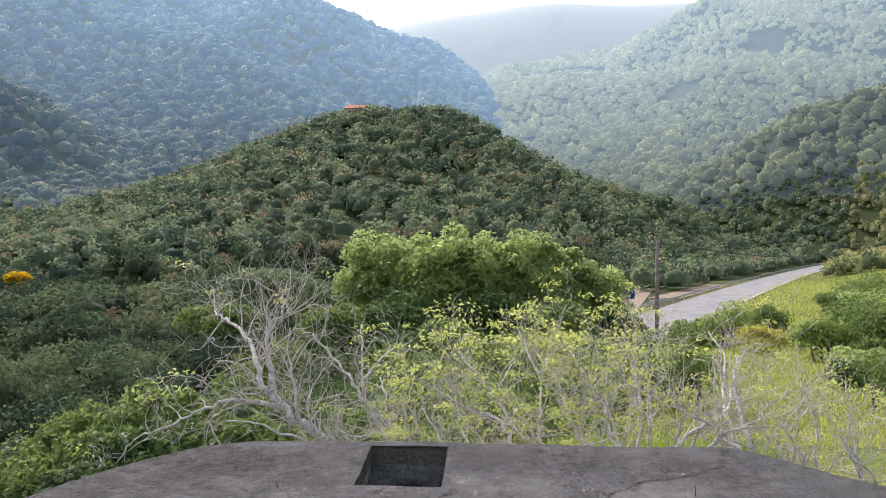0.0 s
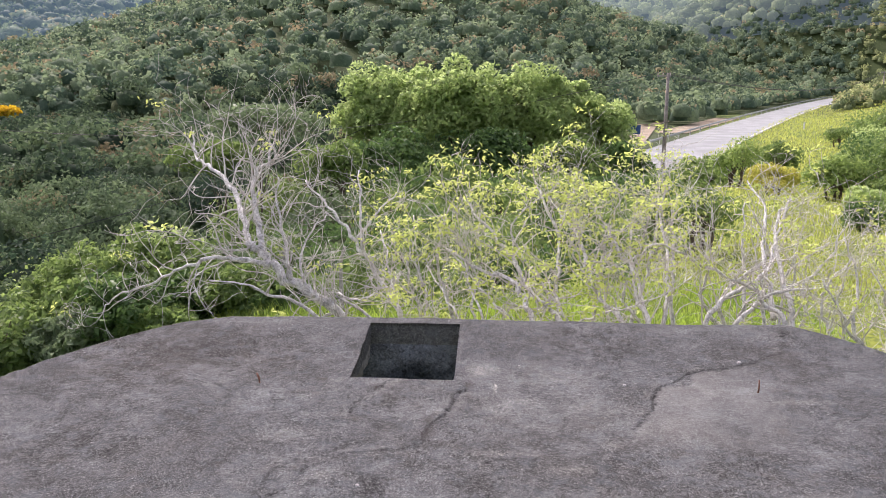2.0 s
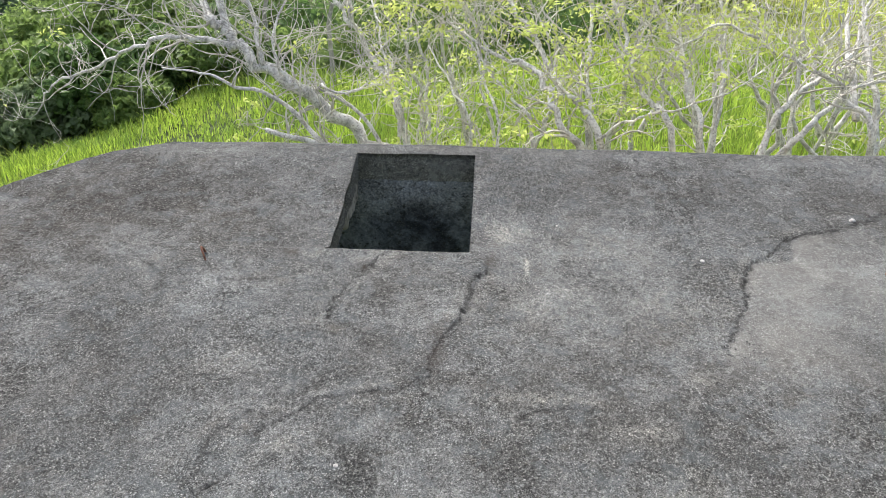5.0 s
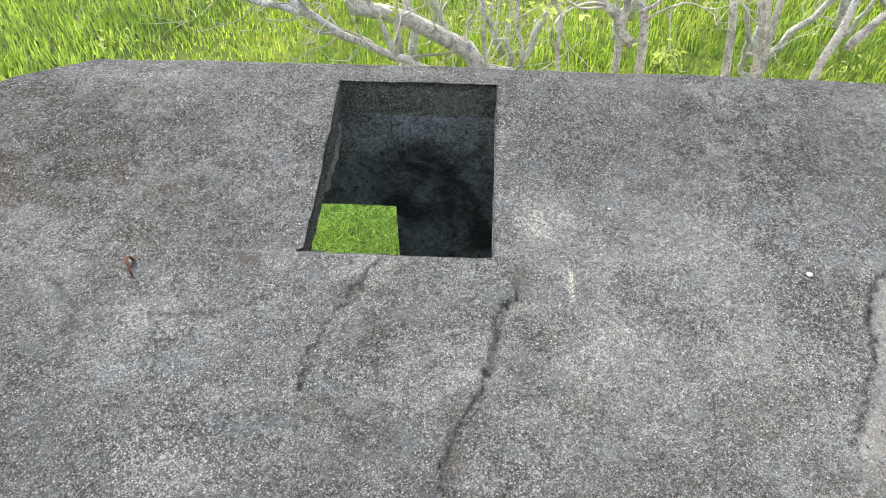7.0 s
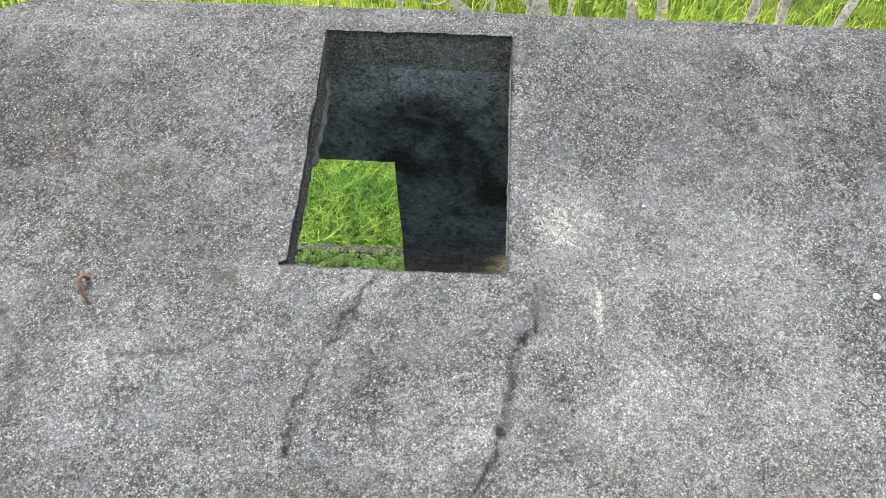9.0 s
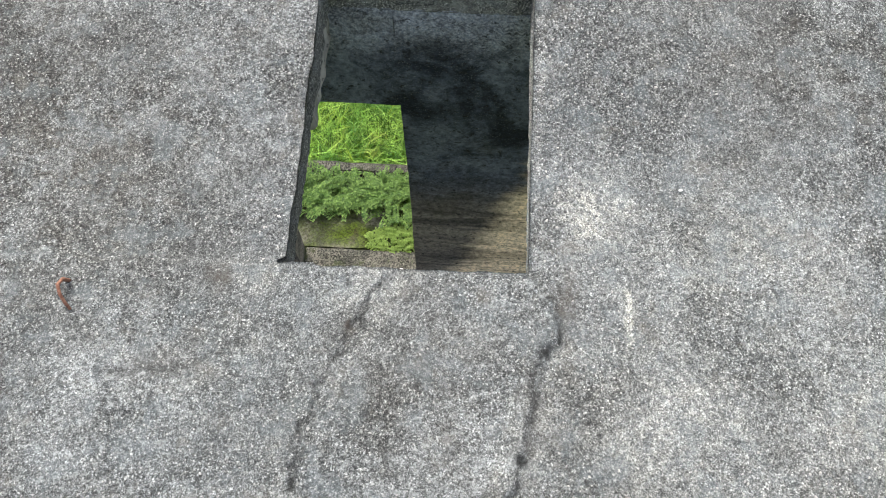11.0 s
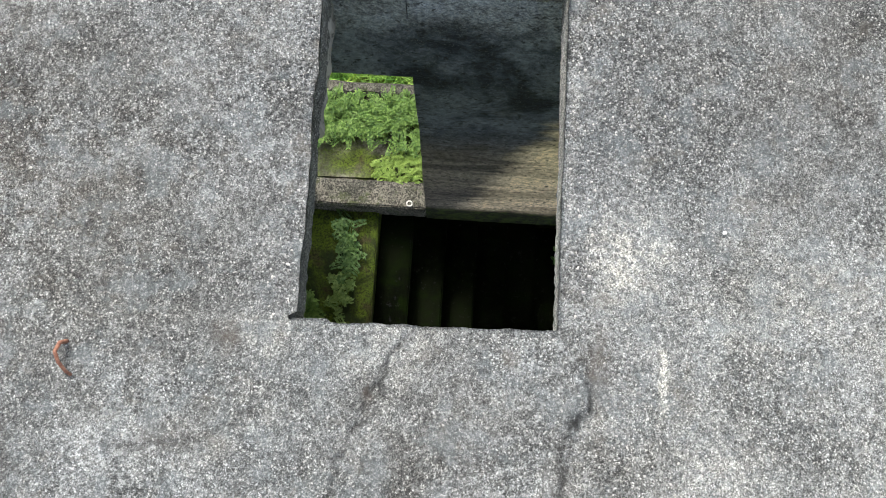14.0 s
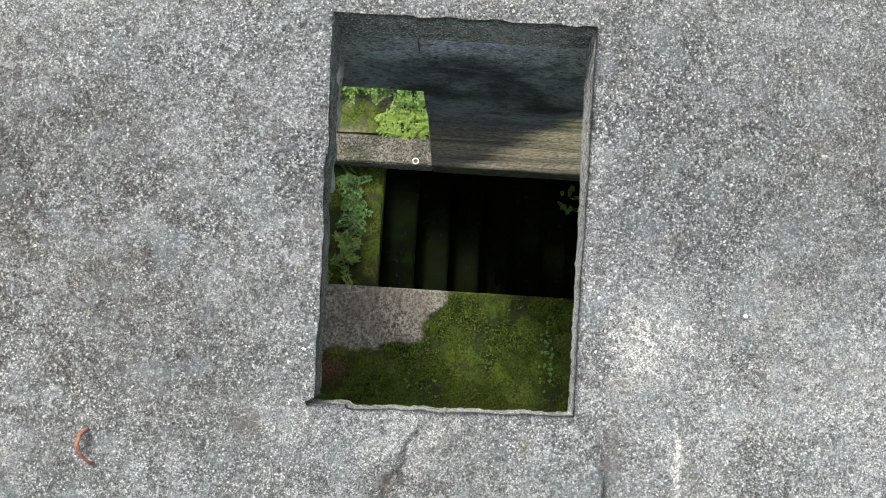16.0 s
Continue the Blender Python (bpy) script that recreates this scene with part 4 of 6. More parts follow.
def build_walls():
    a, b, z0, head = DOOR
    top = ROOF_Z - 0.13
    bits = [box_bm(-1.5, a, WALL_IN, WALL_OUT, -1.2, top), box_bm(b, 3.95, WALL_IN, WALL_OUT, -0.24, top), box_bm(a, b, WALL_IN, WALL_OUT, head, top), box_bm(b, 3.95, WALL_IN + 0.26, WALL_OUT + 0.25, -2.6, -0.25)]
    bm = merge(*[rough_up(x, 0.006, 9.0, 12) for x in bits])
    # the wall leans in towards the slab
    for w in bm.verts:
        if w.co.y < WALL_IN + 0.03:
            w.co.y -= 0.088 * float(ease(1.3, 2.3, w.co.z))
    for w in bm.verts:
        if w.co.z > 2.4:
            w.co.y = min(w.co.y, 1.385)
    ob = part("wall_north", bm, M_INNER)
    ob.matrix_world = TURN_B
    tagged(ob, "mould-blackened plaster wall with a bare door opening", "wall", kind="structure")
    sill = part("door_sill", rough_up(box_bm(a, b, WALL_IN, WALL_OUT + 0.03, -0.22, 0.0, 0.01), 0.008, 14.0, 12), M_SILL)
    sill.matrix_world = TURN_B
    tagged(sill, "worn concrete door sill", "sill", kind="structure")
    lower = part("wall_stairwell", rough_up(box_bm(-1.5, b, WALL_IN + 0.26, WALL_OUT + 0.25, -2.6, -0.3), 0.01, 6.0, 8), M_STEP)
    lower.matrix_world = TURN_B
    tagged(lower, "damp mossy wall below the door sill, near black for shade", "wall", kind="structure")
    def strip(name, line, sign, z0, z1):
        bm = bmesh.new()
        for z in (z0, z1):
            for v, u in line:
                bm.verts.new((u + 0.06 * sign, min(v, 1.30), z))
            for v, u in reversed(line):
                bm.verts.new((u + 0.26 * sign, min(v, 1.285), z))
        bm.verts.ensure_lookup_table()
        k = len(line) * 2
        for i in range(k):
            q = (i, (i + 1) % k)
            bm.faces.new([bm.verts[w] for w in (q[0], q[1], q[1] + k, q[0] + k)])
        for q in (range(k), range(k, 2 * k)):
            bm.faces.new([bm.verts[w] for w in q])
        bmesh.ops.recalc_face_normals(bm, faces=bm.faces[:])
        ob = part(name, bm, M_WALL)
        ob.matrix_world = TURN_B
        return tagged(ob, "stained grey concrete outer wall", "wall", kind="structure")

    strip("wall_west", LEFT, 1, -1.2, top)
    # unseen east and back stand open between piers, to match the light on the plaster
    for name, u in (("wall_south_pier_west", -2.8), ("wall_south_pier_east", 5.0)):
        ob = part(name, box_bm(u, u + 0.3, -2.85, -2.6, -1.2, top), M_WALL)
        ob.matrix_world = TURN_B
        tagged(ob, "stained grey concrete pier of the open back", "wall", kind="structure")
    strip("wall_east_base", RIGHT[1:], -1, -1.2, 0.0)


build_walls()

STAIR_V, STAIR_U0, STAIR_U1 = 0.45, -0.78, 2.35


def build_floor():
    us, vs = np.concatenate([np.linspace(0, 0.26, 24)[:-1], np.linspace(0.26, 0.55, 190)[:-1], np.linspace(0.55, 1.0, 24)]), np.concatenate([np.linspace(-2.9, -1.0, 20)[:-1], np.linspace(-1.0, STAIR_V, 110)])
    u, v = np.meshgrid(us, vs)
    a = np.interp(v, [p[0] for p in LEFT], [p[1] for p in LEFT]) + 0.2
    b = np.interp(v, [p[0] for p in RIGHT], [p[1] for p in RIGHT]) - 0.2
    u = a + (b - a) * u
    rg = np.random.default_rng(8)
    z = 0.008 * waves(u, v, 0.3) + rg.normal(size=u.shape) * 0.003
    z[-1] -= 0.01
    d = np.maximum(u - 0.28 - 0.12 * ease(0.22, 0.36, v), 0.05 + 0.15 * u - v) + 0.02 * waves(u, v, 0.09) + 0.014 * waves(u, v, 0.03)
    rust = np.exp(-((u + 0.42) / 0.16) ** 2 - ((v + 0.08) / 0.16) ** 2) * np.clip(0.7 + 0.5 * waves(u, v, 0.05), 0, 1)
    bare = ease(0.02, -0.02, d)
    z = z + 0.012 * bare
    n, k = u.shape
    i, j = np.meshgrid(np.arange(n - 1), np.arange(k - 1), indexing="ij")
    f = np.stack([i * k + j, i * k + j + 1, (i + 1) * k + j + 1, (i + 1) * k + j], -1).reshape(-1, 4)
    verts = np.stack([u, v, z], -1).reshape(-1, 3)
    low = verts[-k:].copy()
    low[:, 2] = -0.16
    last = np.arange((n - 1) * k, n * k)
    cur = n * k + np.arange(k)
    f = np.concatenate([f, np.stack([last[:-1], last[1:], cur[1:], cur[:-1]], -1)])
    ob = new("floor", mesh_of("floor", np.concatenate([verts, low]), f, M_MOSS, True))
    set_attribute(ob.data, "bare", np.concatenate([bare.ravel(), np.zeros(k)]))
    set_attribute(ob.data, "rust", np.concatenate([rust.ravel(), np.zeros(k)]))
    ob.matrix_world = TURN_B
    tagged(ob, "moss-covered concrete floor with a bare grey patch", "floor", kind="structure")
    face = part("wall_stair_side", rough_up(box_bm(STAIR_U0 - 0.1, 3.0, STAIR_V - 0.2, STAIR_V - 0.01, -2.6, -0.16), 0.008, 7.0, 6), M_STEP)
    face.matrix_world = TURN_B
    tagged(face, "damp side wall of the stair, coloured near black for shade", "wall", kind="structure")
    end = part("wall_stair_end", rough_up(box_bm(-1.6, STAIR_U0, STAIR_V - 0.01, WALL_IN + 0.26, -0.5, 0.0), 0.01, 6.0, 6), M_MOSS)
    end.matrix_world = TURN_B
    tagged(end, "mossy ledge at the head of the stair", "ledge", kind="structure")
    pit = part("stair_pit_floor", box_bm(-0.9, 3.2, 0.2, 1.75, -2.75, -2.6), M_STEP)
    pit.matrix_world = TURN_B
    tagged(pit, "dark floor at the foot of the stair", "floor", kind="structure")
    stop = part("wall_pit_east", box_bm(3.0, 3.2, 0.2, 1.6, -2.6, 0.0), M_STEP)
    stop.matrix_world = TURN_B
    tagged(stop, "dark end wall of the stair pit", "wall", kind="structure")


build_floor()


def build_moss():
    """Cushions of moss: small tufts heaped where the moss is thick."""
    rg = np.random.default_rng(61)
    n = 36000
    u, v = rg.uniform(-0.6, 1.4, n), rg.uniform(-0.45, STAIR_V - 0.005, n)
    d = np.maximum(u - 0.28 - 0.12 * ease(0.22, 0.36, v), 0.05 + 0.15 * u - v) + 0.02 * waves(u, v, 0.09)
    thick = 0.3 + 0.5 * waves(u, v, 0.12) + 0.4 * waves(v, u, 0.045)
    keep = (d > 0.01) & (rg.uniform(size=n) < thick) & ~((u < -0.28) & (v < 0.12) & (v > -0.25))
    u, v, thick = u[keep], v[keep], thick[keep]
    at = np.stack([u, v, 0.004 + 0.016 * np.clip(thick, 0, 1) * rg.uniform(0.2, 1, len(u)) + 0.008 * waves(u, v, 0.3)], 1)
    out = np.stack([waves(u, v, 0.05), waves(v, u, 0.05), np.full(len(u), 1.6)], 1)
    ob = part("moss", leaf_cards(rg, at, unit(out), 0.02, 0.012, 0.5), L_MOSS)
    ob.matrix_world = TURN_B
    tagged(ob, "bright and dark green moss cushions on the floor", "moss", kind="stuff")


build_moss()

stair = new("concrete_stair")
stair.matrix_world = TURN_B
tagged(stair, "narrow mossy concrete stair going down into the dark", "stair", kind="structure")
part("landing", rough_up(box_bm(STAIR_U0, -0.1, STAIR_V, WALL_IN + 0.26, -0.4, -0.17, 0.012), 0.008, 8.0, 8), M_MOSS, stair, "mossy top landing")
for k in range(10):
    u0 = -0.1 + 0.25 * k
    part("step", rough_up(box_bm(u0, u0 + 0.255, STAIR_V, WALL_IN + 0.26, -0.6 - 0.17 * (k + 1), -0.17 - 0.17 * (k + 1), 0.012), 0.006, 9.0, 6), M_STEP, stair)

porch = new("porch")
porch.matrix_world = TURN_B
tagged(porch, "small mossy concrete porch outside the door", "porch", kind="structure")
me = part("slab", rough_up(box_bm(-1.1, 0.7, WALL_OUT + 0.03, 2.21, -0.3, -0.03, 0.02), 0.012, 8.0, 14), M_MOSS, porch)
set_attribute(me.data, "bare", [max(0.0, min(1.0, 0.25 - 1.3 * noise.noise(v.co * 5.0) - (0.5 if v.co.x > 0.0 else 0.0))) for v in me.data.vertices])
part("kerb", rough_up(box_bm(-1.1, 0.7, 2.21, 2.31, -0.4, 0.01, 0.015), 0.012, 9.0, 14), M_SILL, porch, "low concrete kerb")

# rusty iron ends in the roof
def hook(name, u, v, pts, label):
    z = float(roof_level(np.array(u), np.array(v)))
    ob = part(name, tube([local(u + a, v + b, z - 0.01 + c) for a, b, c in pts], list(np.linspace(0.0075, 0.005, len(pts))), 7), M_RUST, smooth=True)
    return tagged(ob, label, "rebar", "iron ends in the roof")


hook("rebar_hook", -0.66, -0.2, [(-0.035, 0.075, 0.0), (-0.045, 0.06, 0.05), (-0.043, 0.03, 0.075), (-0.03, 0.0, 0.07), (-0.012, -0.025, 0.05), (0.0, -0.04, 0.0)], "rusty bent reinforcing bar standing out of the roof")
hook("rebar_stub", 3.17, -0.1, [(0, 0, 0), (0.004, 0.0, 0.05), (0.002, 0.004, 0.11)], "short rusty reinforcing bar standing upright in the roof")

# pale loose pebbles on the roof
def pebbles():
    rg = np.random.default_rng(21)
    group = "loose pebbles on the roof"
    for u, v, r in ((2.17, -0.02, 0.014), (0.79, -0.62, 0.006), (1.36, 0.35, 0.007), (3.2, 0.5, 0.018), (0.35, -1.75, 0.01)):
        bm = bmesh.new()
        bmesh.ops.create_icosphere(bm, subdivisions=2, radius=r)
        for w in bm.verts:
            w.co += noise.noise_vector(w.co * 60 + Vector((u, v, 0)) * 9) * r * 0.35
            w.co.z *= 0.65
        ob = part("pebble", bm, M_PEBBLE)
        ob.matrix_world = TURN_B @ pose(u, v, float(roof_level(np.array(u), np.array(v))) + r * 0.4, 0, 0, float(rg.uniform(0, 360)))
        tagged(ob, "small pale stone lying on the concrete roof", "pebble", group)


M_PEBBLE = plain("pale_stone", (0.3, 0.29, 0.27), (0.5, 0.49, 0.47), 60)
pebbles()

# the ring set in the door sill
bm = bmesh.new()
pts = [(0.02 * math.cos(a), 0.02 * math.sin(a), 0) for a in np.linspace(0, 2 * math.pi, 14)]
v_, f_ = tube(pts, [0.006] * len(pts), 6)
ring = part("pipe_ring", (v_, f_), M_PEBBLE, smooth=True)
ring.matrix_world = TURN_B @ pose(0.13, 1.36, 0.008)
tagged(ring, "pale pipe end set in the door sill", "pipe")
bm.free()


# ---- plants on porch, landing and floor ----
def sprigs(name, seed, n, uv, size, z, height, material, label, leaf_l=0.035, leaf_w=0.016):
    """Low feathery plants: curved stems with paired leaflets."""
    rg = np.random.default_rng(seed)
    u0, u1, v0, v1 = uv
    at, out = [], []
    stems = []
    for _ in range(n):
        r = math.sqrt(rg.uniform())
        a = rg.uniform(0, 6.28)
        b = Vector(((u0 + u1) / 2 + r * math.cos(a) * (u1 - u0) / 2, (v0 + v1) / 2 + r * math.sin(a) * (v1 - v0) / 2, z))
        d = rg.uniform(0, 6.28)
        ln = size * rg.uniform(0.6, 1.3)
        tall = height * rg.uniform(0.5, 1.2) * (1.1 - 0.5 * r)
        pts = [b + Vector((math.cos(d) * ln * t, math.sin(d) * ln * t, tall * math.sin(min(1, t * 1.25) * math.pi * 0.62))) for t in (0, 0.35, 0.7, 1.0)]
        stems.append((pts, [0.003, 0.0025, 0.002, 0.0012]))
        for t in np.linspace(0.2, 1, 9):
            s = min(2, int(t * 3))
            p = pts[s].lerp(pts[s + 1], t * 3 - s)
            for sd in (-1, 1):
                w = Vector((-math.sin(d), math.cos(d), 0)) * sd * leaf_l * 0.6 * (1.2 - 0.6 * t)
                at.append((p + w)[:])
                out.append((w.x * 2, w.y * 2, 1.0))
    thing = new(name)
    thing.matrix_world = TURN_B
    tagged(part("stem_mass", tubes(stems, 3), material, thing), kind="stuff")
    part("leaves", leaf_cards(rg, np.array(at), unit(np.array(out)), leaf_l, leaf_w, 0.25), material, thing)
    return tagged(thing, label, "fern")


sprigs("porch_fern", 31, 260, (-0.85, -0.2, 1.85, 2.17), 0.13, -0.04, 0.13, L_FERN, "bushy green fern growing on the porch", 0.028, 0.014)
sprigs("porch_fern", 32, 240, (-0.3, 0.3, 1.85, 2.17), 0.13, -0.04, 0.13, L_FERN, "bushy green fern growing beside the porch kerb", 0.028, 0.014)
sprigs("stair_fern", 34, 40, (-0.36, -0.28, 0.8, 1.3), 0.1, -0.17, 0.08, L_DEEP, "dark fern on the stair landing")
sprigs("stair_fern", 35, 30, (-0.4, -0.27, 0.5, 0.85), 0.08, -0.17, 0.06, L_SHRUB, "green fern at the edge of the stair landing")
sprigs("stair_fern", 36, 45, (-0.66, -0.5, 0.48, 0.62), 0.1, -0.15, 0.08, L_FERN, "bright green fern at the head of the stair")
sprigs("pit_fern", 37, 16, (1.3, 1.5, 1.15, 1.45), 0.06, -1.0, 0.06, L_DEEP, "small fern growing low in the dark stairwell", 0.018, 0.01)
sprigs("floor_weeds", 38, 30, (1.08, 1.18, -0.25, 0.3), 0.02, 0.0, 0.02, L_FERN, "tiny pale weeds in the moss", 0.011, 0.008)
sprigs("floor_weeds", 39, 14, (0.1, 0.42, -0.25, -0.1), 0.016, 0.0, 0.02, L_FERN, "tiny pale weeds in the floor moss", 0.01, 0.007)
sprigs("porch_moss_fern", 33, 430, (-0.16, 0.3, 1.52, 1.76), 0.045, -0.035, 0.055, L_SPIKE, "yellow-green spikemoss against the door sill", 0.01, 0.006)


# ---- bare pale trees ----
def gz(x, y):
    return float(ground_height(np.array(float(x)), np.array(float(y))))


def grow(rng, base, way, length, radius, depth, items, tips, rise=0.1, twist=0.4):
    """One crooked branch and its children, as tube paths; its thin ends go to tips."""
    n = 6 if depth else 4
    pts, radii = [Vector(base)], [radius]
    d = Vector(way).normalized()
    turn = Vector(rng.normal(size=3)) * twist * 0.35
    for i in range(n):
        if rng.uniform() < 0.3:
            turn = Vector(rng.normal(size=3)) * twist * 0.6
        d = (d + turn + Vector(rng.normal(size=3)) * twist * 0.3 + Vector((0, 0, rise))).normalized()
        if pts[-1].y < 10.4:
            d.y = abs(d.y) + 0.1
        pts.append(pts[-1] + d * length / n)
        radii.append(radius * (1 - 0.55 * (i + 1) / n))
    items.append((pts, radii))
    if depth == 0:
        tips.append((pts[-1], d))
        return
    for i in range(int(rng.integers(2, 4))):
        t = rng.uniform(0.25, 0.95) if i else 1.0
        k = min(n - 1, int(t * n))
        p = pts[k].lerp(pts[k + 1], min(1, t * n - k))
        side = Vector(rng.normal(size=3))
        side = (side - d * side.dot(d)).normalized()
        w = (d * rng.uniform(0.5, 1.0) + side * rng.uniform(0.5, 1.1)).normalized()
        grow(rng, p, w, length * rng.uniform(0.45, 0.8), max(0.0045, radii[k] * rng.uniform(0.55, 0.8)), depth - 1, items, tips, rise, twist)


def bend(rng, line, steps=5, shake=0.03):
    """A smooth, slightly knotty path through the points."""
    p = [Vector(q) for q in line]
    p = [p[0] * 2 - p[1]] + p + [p[-1] * 2 - p[-2]]
    out = []
    for i in range(1, len(p) - 2):
        for k in range(steps):
            t = k / steps
            a, b, c, d = p[i - 1:i + 3]
            q = 0.5 * (2 * b + (c - a) * t + (2 * a - 5 * b + 4 * c - d) * t * t + (3 * b - a - 3 * c + d) * t ** 3)
            out.append(q + Vector(rng.normal(size=3)) * shake * min(1, i * steps + k - steps))
    return out + [p[-2]]


def limb_tree(name, seed, limbs, leafy, label, twigs=2.6, reach=0.75, depth=2, rooted=True, leaf_l=0.085, per=15):
    """A pale-barked tree: limbs as (points, radius at the base, at the end); the first stands on the ground. Twigs come off along the limbs, with tufts of young leaves."""
    rg = np.random.default_rng(seed)
    thing = new(name)
    thin, tips = [], []
    for i, (line, r0, r1) in enumerate(limbs):
        if i == 0 and rooted:
            x, y, z = line[0]
            dx, dy = x - line[1][0], y - line[1][1]
            g = gz(x, y)
            line = ((x + 0.5 * dx, y + 0.3 * dy, g - 0.15), (x + 0.45 * dx, y + 0.25 * dy, (g + z) * 0.5), *line)
        pts = bend(rg, line, shake=0.25 * r0 + 0.006)
        n = len(pts)
        radii = [(r0 + (r1 - r0) * (k / (n - 1)) ** 0.8) * rg.uniform(0.93, 1.1) for k in range(n)]
        part("trunk" if i == 0 else "branch", tubes([(pts, radii)], 9), M_BARK, thing, smooth=True)
        length = sum((pts[k + 1] - pts[k]).length for k in range(n - 1))
        for k in range(int(length * twigs) + 3):
            t = rg.uniform(0.3 if i == 0 else 0.12, 1.0) if k else 1.0
            j = min(n - 2, int(t * (n - 1)))
            d = (pts[j + 1] - pts[j]).normalized()
            side = Vector(rg.normal(size=3)) + Vector((0, 0, 0.5))
            side = (side - d * side.dot(d)).normalized()
            w = d * rg.uniform(0.4, 0.9) + side * (rg.uniform(0.6, 1.1) if k else 0.1)
            r = min(radii[j] * 0.6, 0.02) * rg.uniform(0.6, 1.0)
            grow(rg, pts[j], w, reach * rg.uniform(0.5, 1.25), max(0.0065, r), depth, thin, tips, 0.08, 0.42)
    tagged(part("twig_mass", tubes(thin, 3), M_TWIG, thing, smooth=True), kind="stuff")
    pick = [t for t in tips if rg.uniform() < leafy * 0.5]
    if pick:
        at, out = [], []
        for p, d in pick:
            w = rg.uniform(0.07, 0.14)
            for _ in range(per):
                q = p + Vector((rg.normal() * w, rg.normal() * w, rg.normal() * w * 0.35))
                at.append(q[:])
                out.append(((q - p) * 0.6 + Vector((0, 0, 0.12)))[:])
        part("leaves", leaf_cards(rg, np.array(at), unit(np.array(out)), leaf_l, leaf_l * 0.45, 0.35, 0.25), L_LIME, thing, "sparse lime-green young leaves")
    return tagged(thing, label, "tree", "bare trees behind the building")


limb_tree("leaning_tree", 101, [
    (((0.22, 12.4, 1.15), (-1.07, 12.7, 1.7), (-1.77, 12.8, 2.25), (-2.41, 12.95, 2.64), (-2.83, 13.2, 2.95)), 0.105, 0.065),
    (((-2.83, 13.2, 2.95), (-3.0, 13.3, 3.09), (-3.24, 13.9, 3.47), (-3.62, 14.6, 3.83), (-4.07, 15.2, 4.0), (-4.42, 15.7, 4.14), (-4.61, 16.2, 4.54)), 0.062, 0.014),
    (((-2.7, 13.1, 2.86), (-2.95, 13.6, 3.47), (-3.05, 14.1, 3.95), (-2.87, 14.4, 4.2), (-2.94, 14.8, 4.57)), 0.055, 0.012),
    (((-2.63, 13.0, 2.78), (-3.15, 13.0, 2.89), (-3.51, 13.0, 2.88), (-4.06, 13.2, 2.65), (-4.68, 13.4, 2.35), (-5.17, 13.5, 2.16), (-5.48, 13.5, 1.76)), 0.045, 0.008),
    (((-2.31, 12.9, 2.59), (-2.47, 13.3, 3.09), (-2.66, 13.8, 3.55), (-2.7, 14.2, 3.94)), 0.034, 0.01),
    (((-1.96, 12.7, 2.4), (-2.15, 12.9, 2.69), (-2.16, 13.3, 3.09), (-1.88, 13.7, 3.45)), 0.03, 0.008)], 0.04, "large leaning bare tree with pale grey bark and fine twigs", 5.0, 0.9, 2)
limb_tree("leaning_tree", 102, [
    (((-0.2, 12.0, 1.15), (-0.68, 12.0, 1.49), (-1.48, 12.0, 1.91), (-2.18, 12.1, 2.09)), 0.06, 0.03),
    (((-1.48, 12.0, 1.91), (-2.05, 12.3, 2.38), (-2.5, 12.3, 2.54), (-2.88, 12.3, 2.69), (-3.38, 12.5, 2.69)), 0.034, 0.008),
    (((-0.68, 12.0, 1.49), (-1.0, 12.2, 2.1), (-1.55, 12.3, 2.52), (-1.29, 12.1, 2.5), (-1.0, 12.1, 2.62)), 0.03, 0.008)], 0.03, "low leaning bare tree with crooked pale branches", 3.0, 0.6)
limb_tree("bare_tree", 103, [
    (((-0.86, 14.4, 1.67), (-1.37, 15.0, 2.38), (-1.78, 15.5, 2.84), (-2.22, 16, 3.21), (-2.67, 16.5, 3.6)), 0.07, 0.014),
    (((-1.5, 15.1, 2.48), (-1.56, 15.6, 3.27), (-1.63, 16.1, 3.84)), 0.035, 0.01),
    (((-1.64, 15.3, 2.69), (-1.3, 15.8, 3.11), (-0.94, 16.2, 3.44)), 0.03, 0.01)], 0.12, "grey-barked bare tree with upright branches", 2.6, 0.85)
LEAFY = "half-bare tree with pale grey bark and lime-green young leaves"
BARE = "bare pale-barked tree with a few young leaves"
limb_tree("bare_tree", 104, [
    (((1.44, 11.6, 2.29), (1.12, 12.1, 2.6), (0.92, 12.7, 2.87), (0.63, 13.2, 3.2), (0.2, 13.8, 3.67)), 0.06, 0.014),
    (((1.44, 11.5, 1.9), (1.07, 11.6, 2.38), (0.93, 11.9, 2.66), (0.75, 12.2, 2.83), (0.26, 12.5, 2.92), (-0.13, 13, 3.11)), 0.05, 0.01),
    (((1.45, 11.5, 2.2), (1.69, 11.3, 2.48), (2.04, 11.2, 2.63), (2.52, 11.1, 2.82), (2.97, 11.2, 3.06)), 0.018, 0.006)], 0.5, LEAFY)
limb_tree("bare_tree", 105, [
    (((1.5, 12.2, 2.13), (1.51, 12.6, 2.45), (1.6, 13.2, 2.88), (1.73, 13.8, 3.31), (2.0, 14.4, 3.77)), 0.052, 0.012),
    (((1.65, 13.5, 3.14), (1.45, 14.2, 3.66), (1.39, 14.6, 3.83)), 0.026, 0.01)], 0.55, LEAFY)
limb_tree("bare_tree", 106, [(((2.24, 11.5, 2.3), (2.02, 11.8, 2.56), (1.89, 12.1, 2.81), (1.83, 12.6, 3.15), (1.74, 12.9, 3.35), (1.45, 13.5, 3.76)), 0.05, 0.012)], 0.5, LEAFY, 3.2)
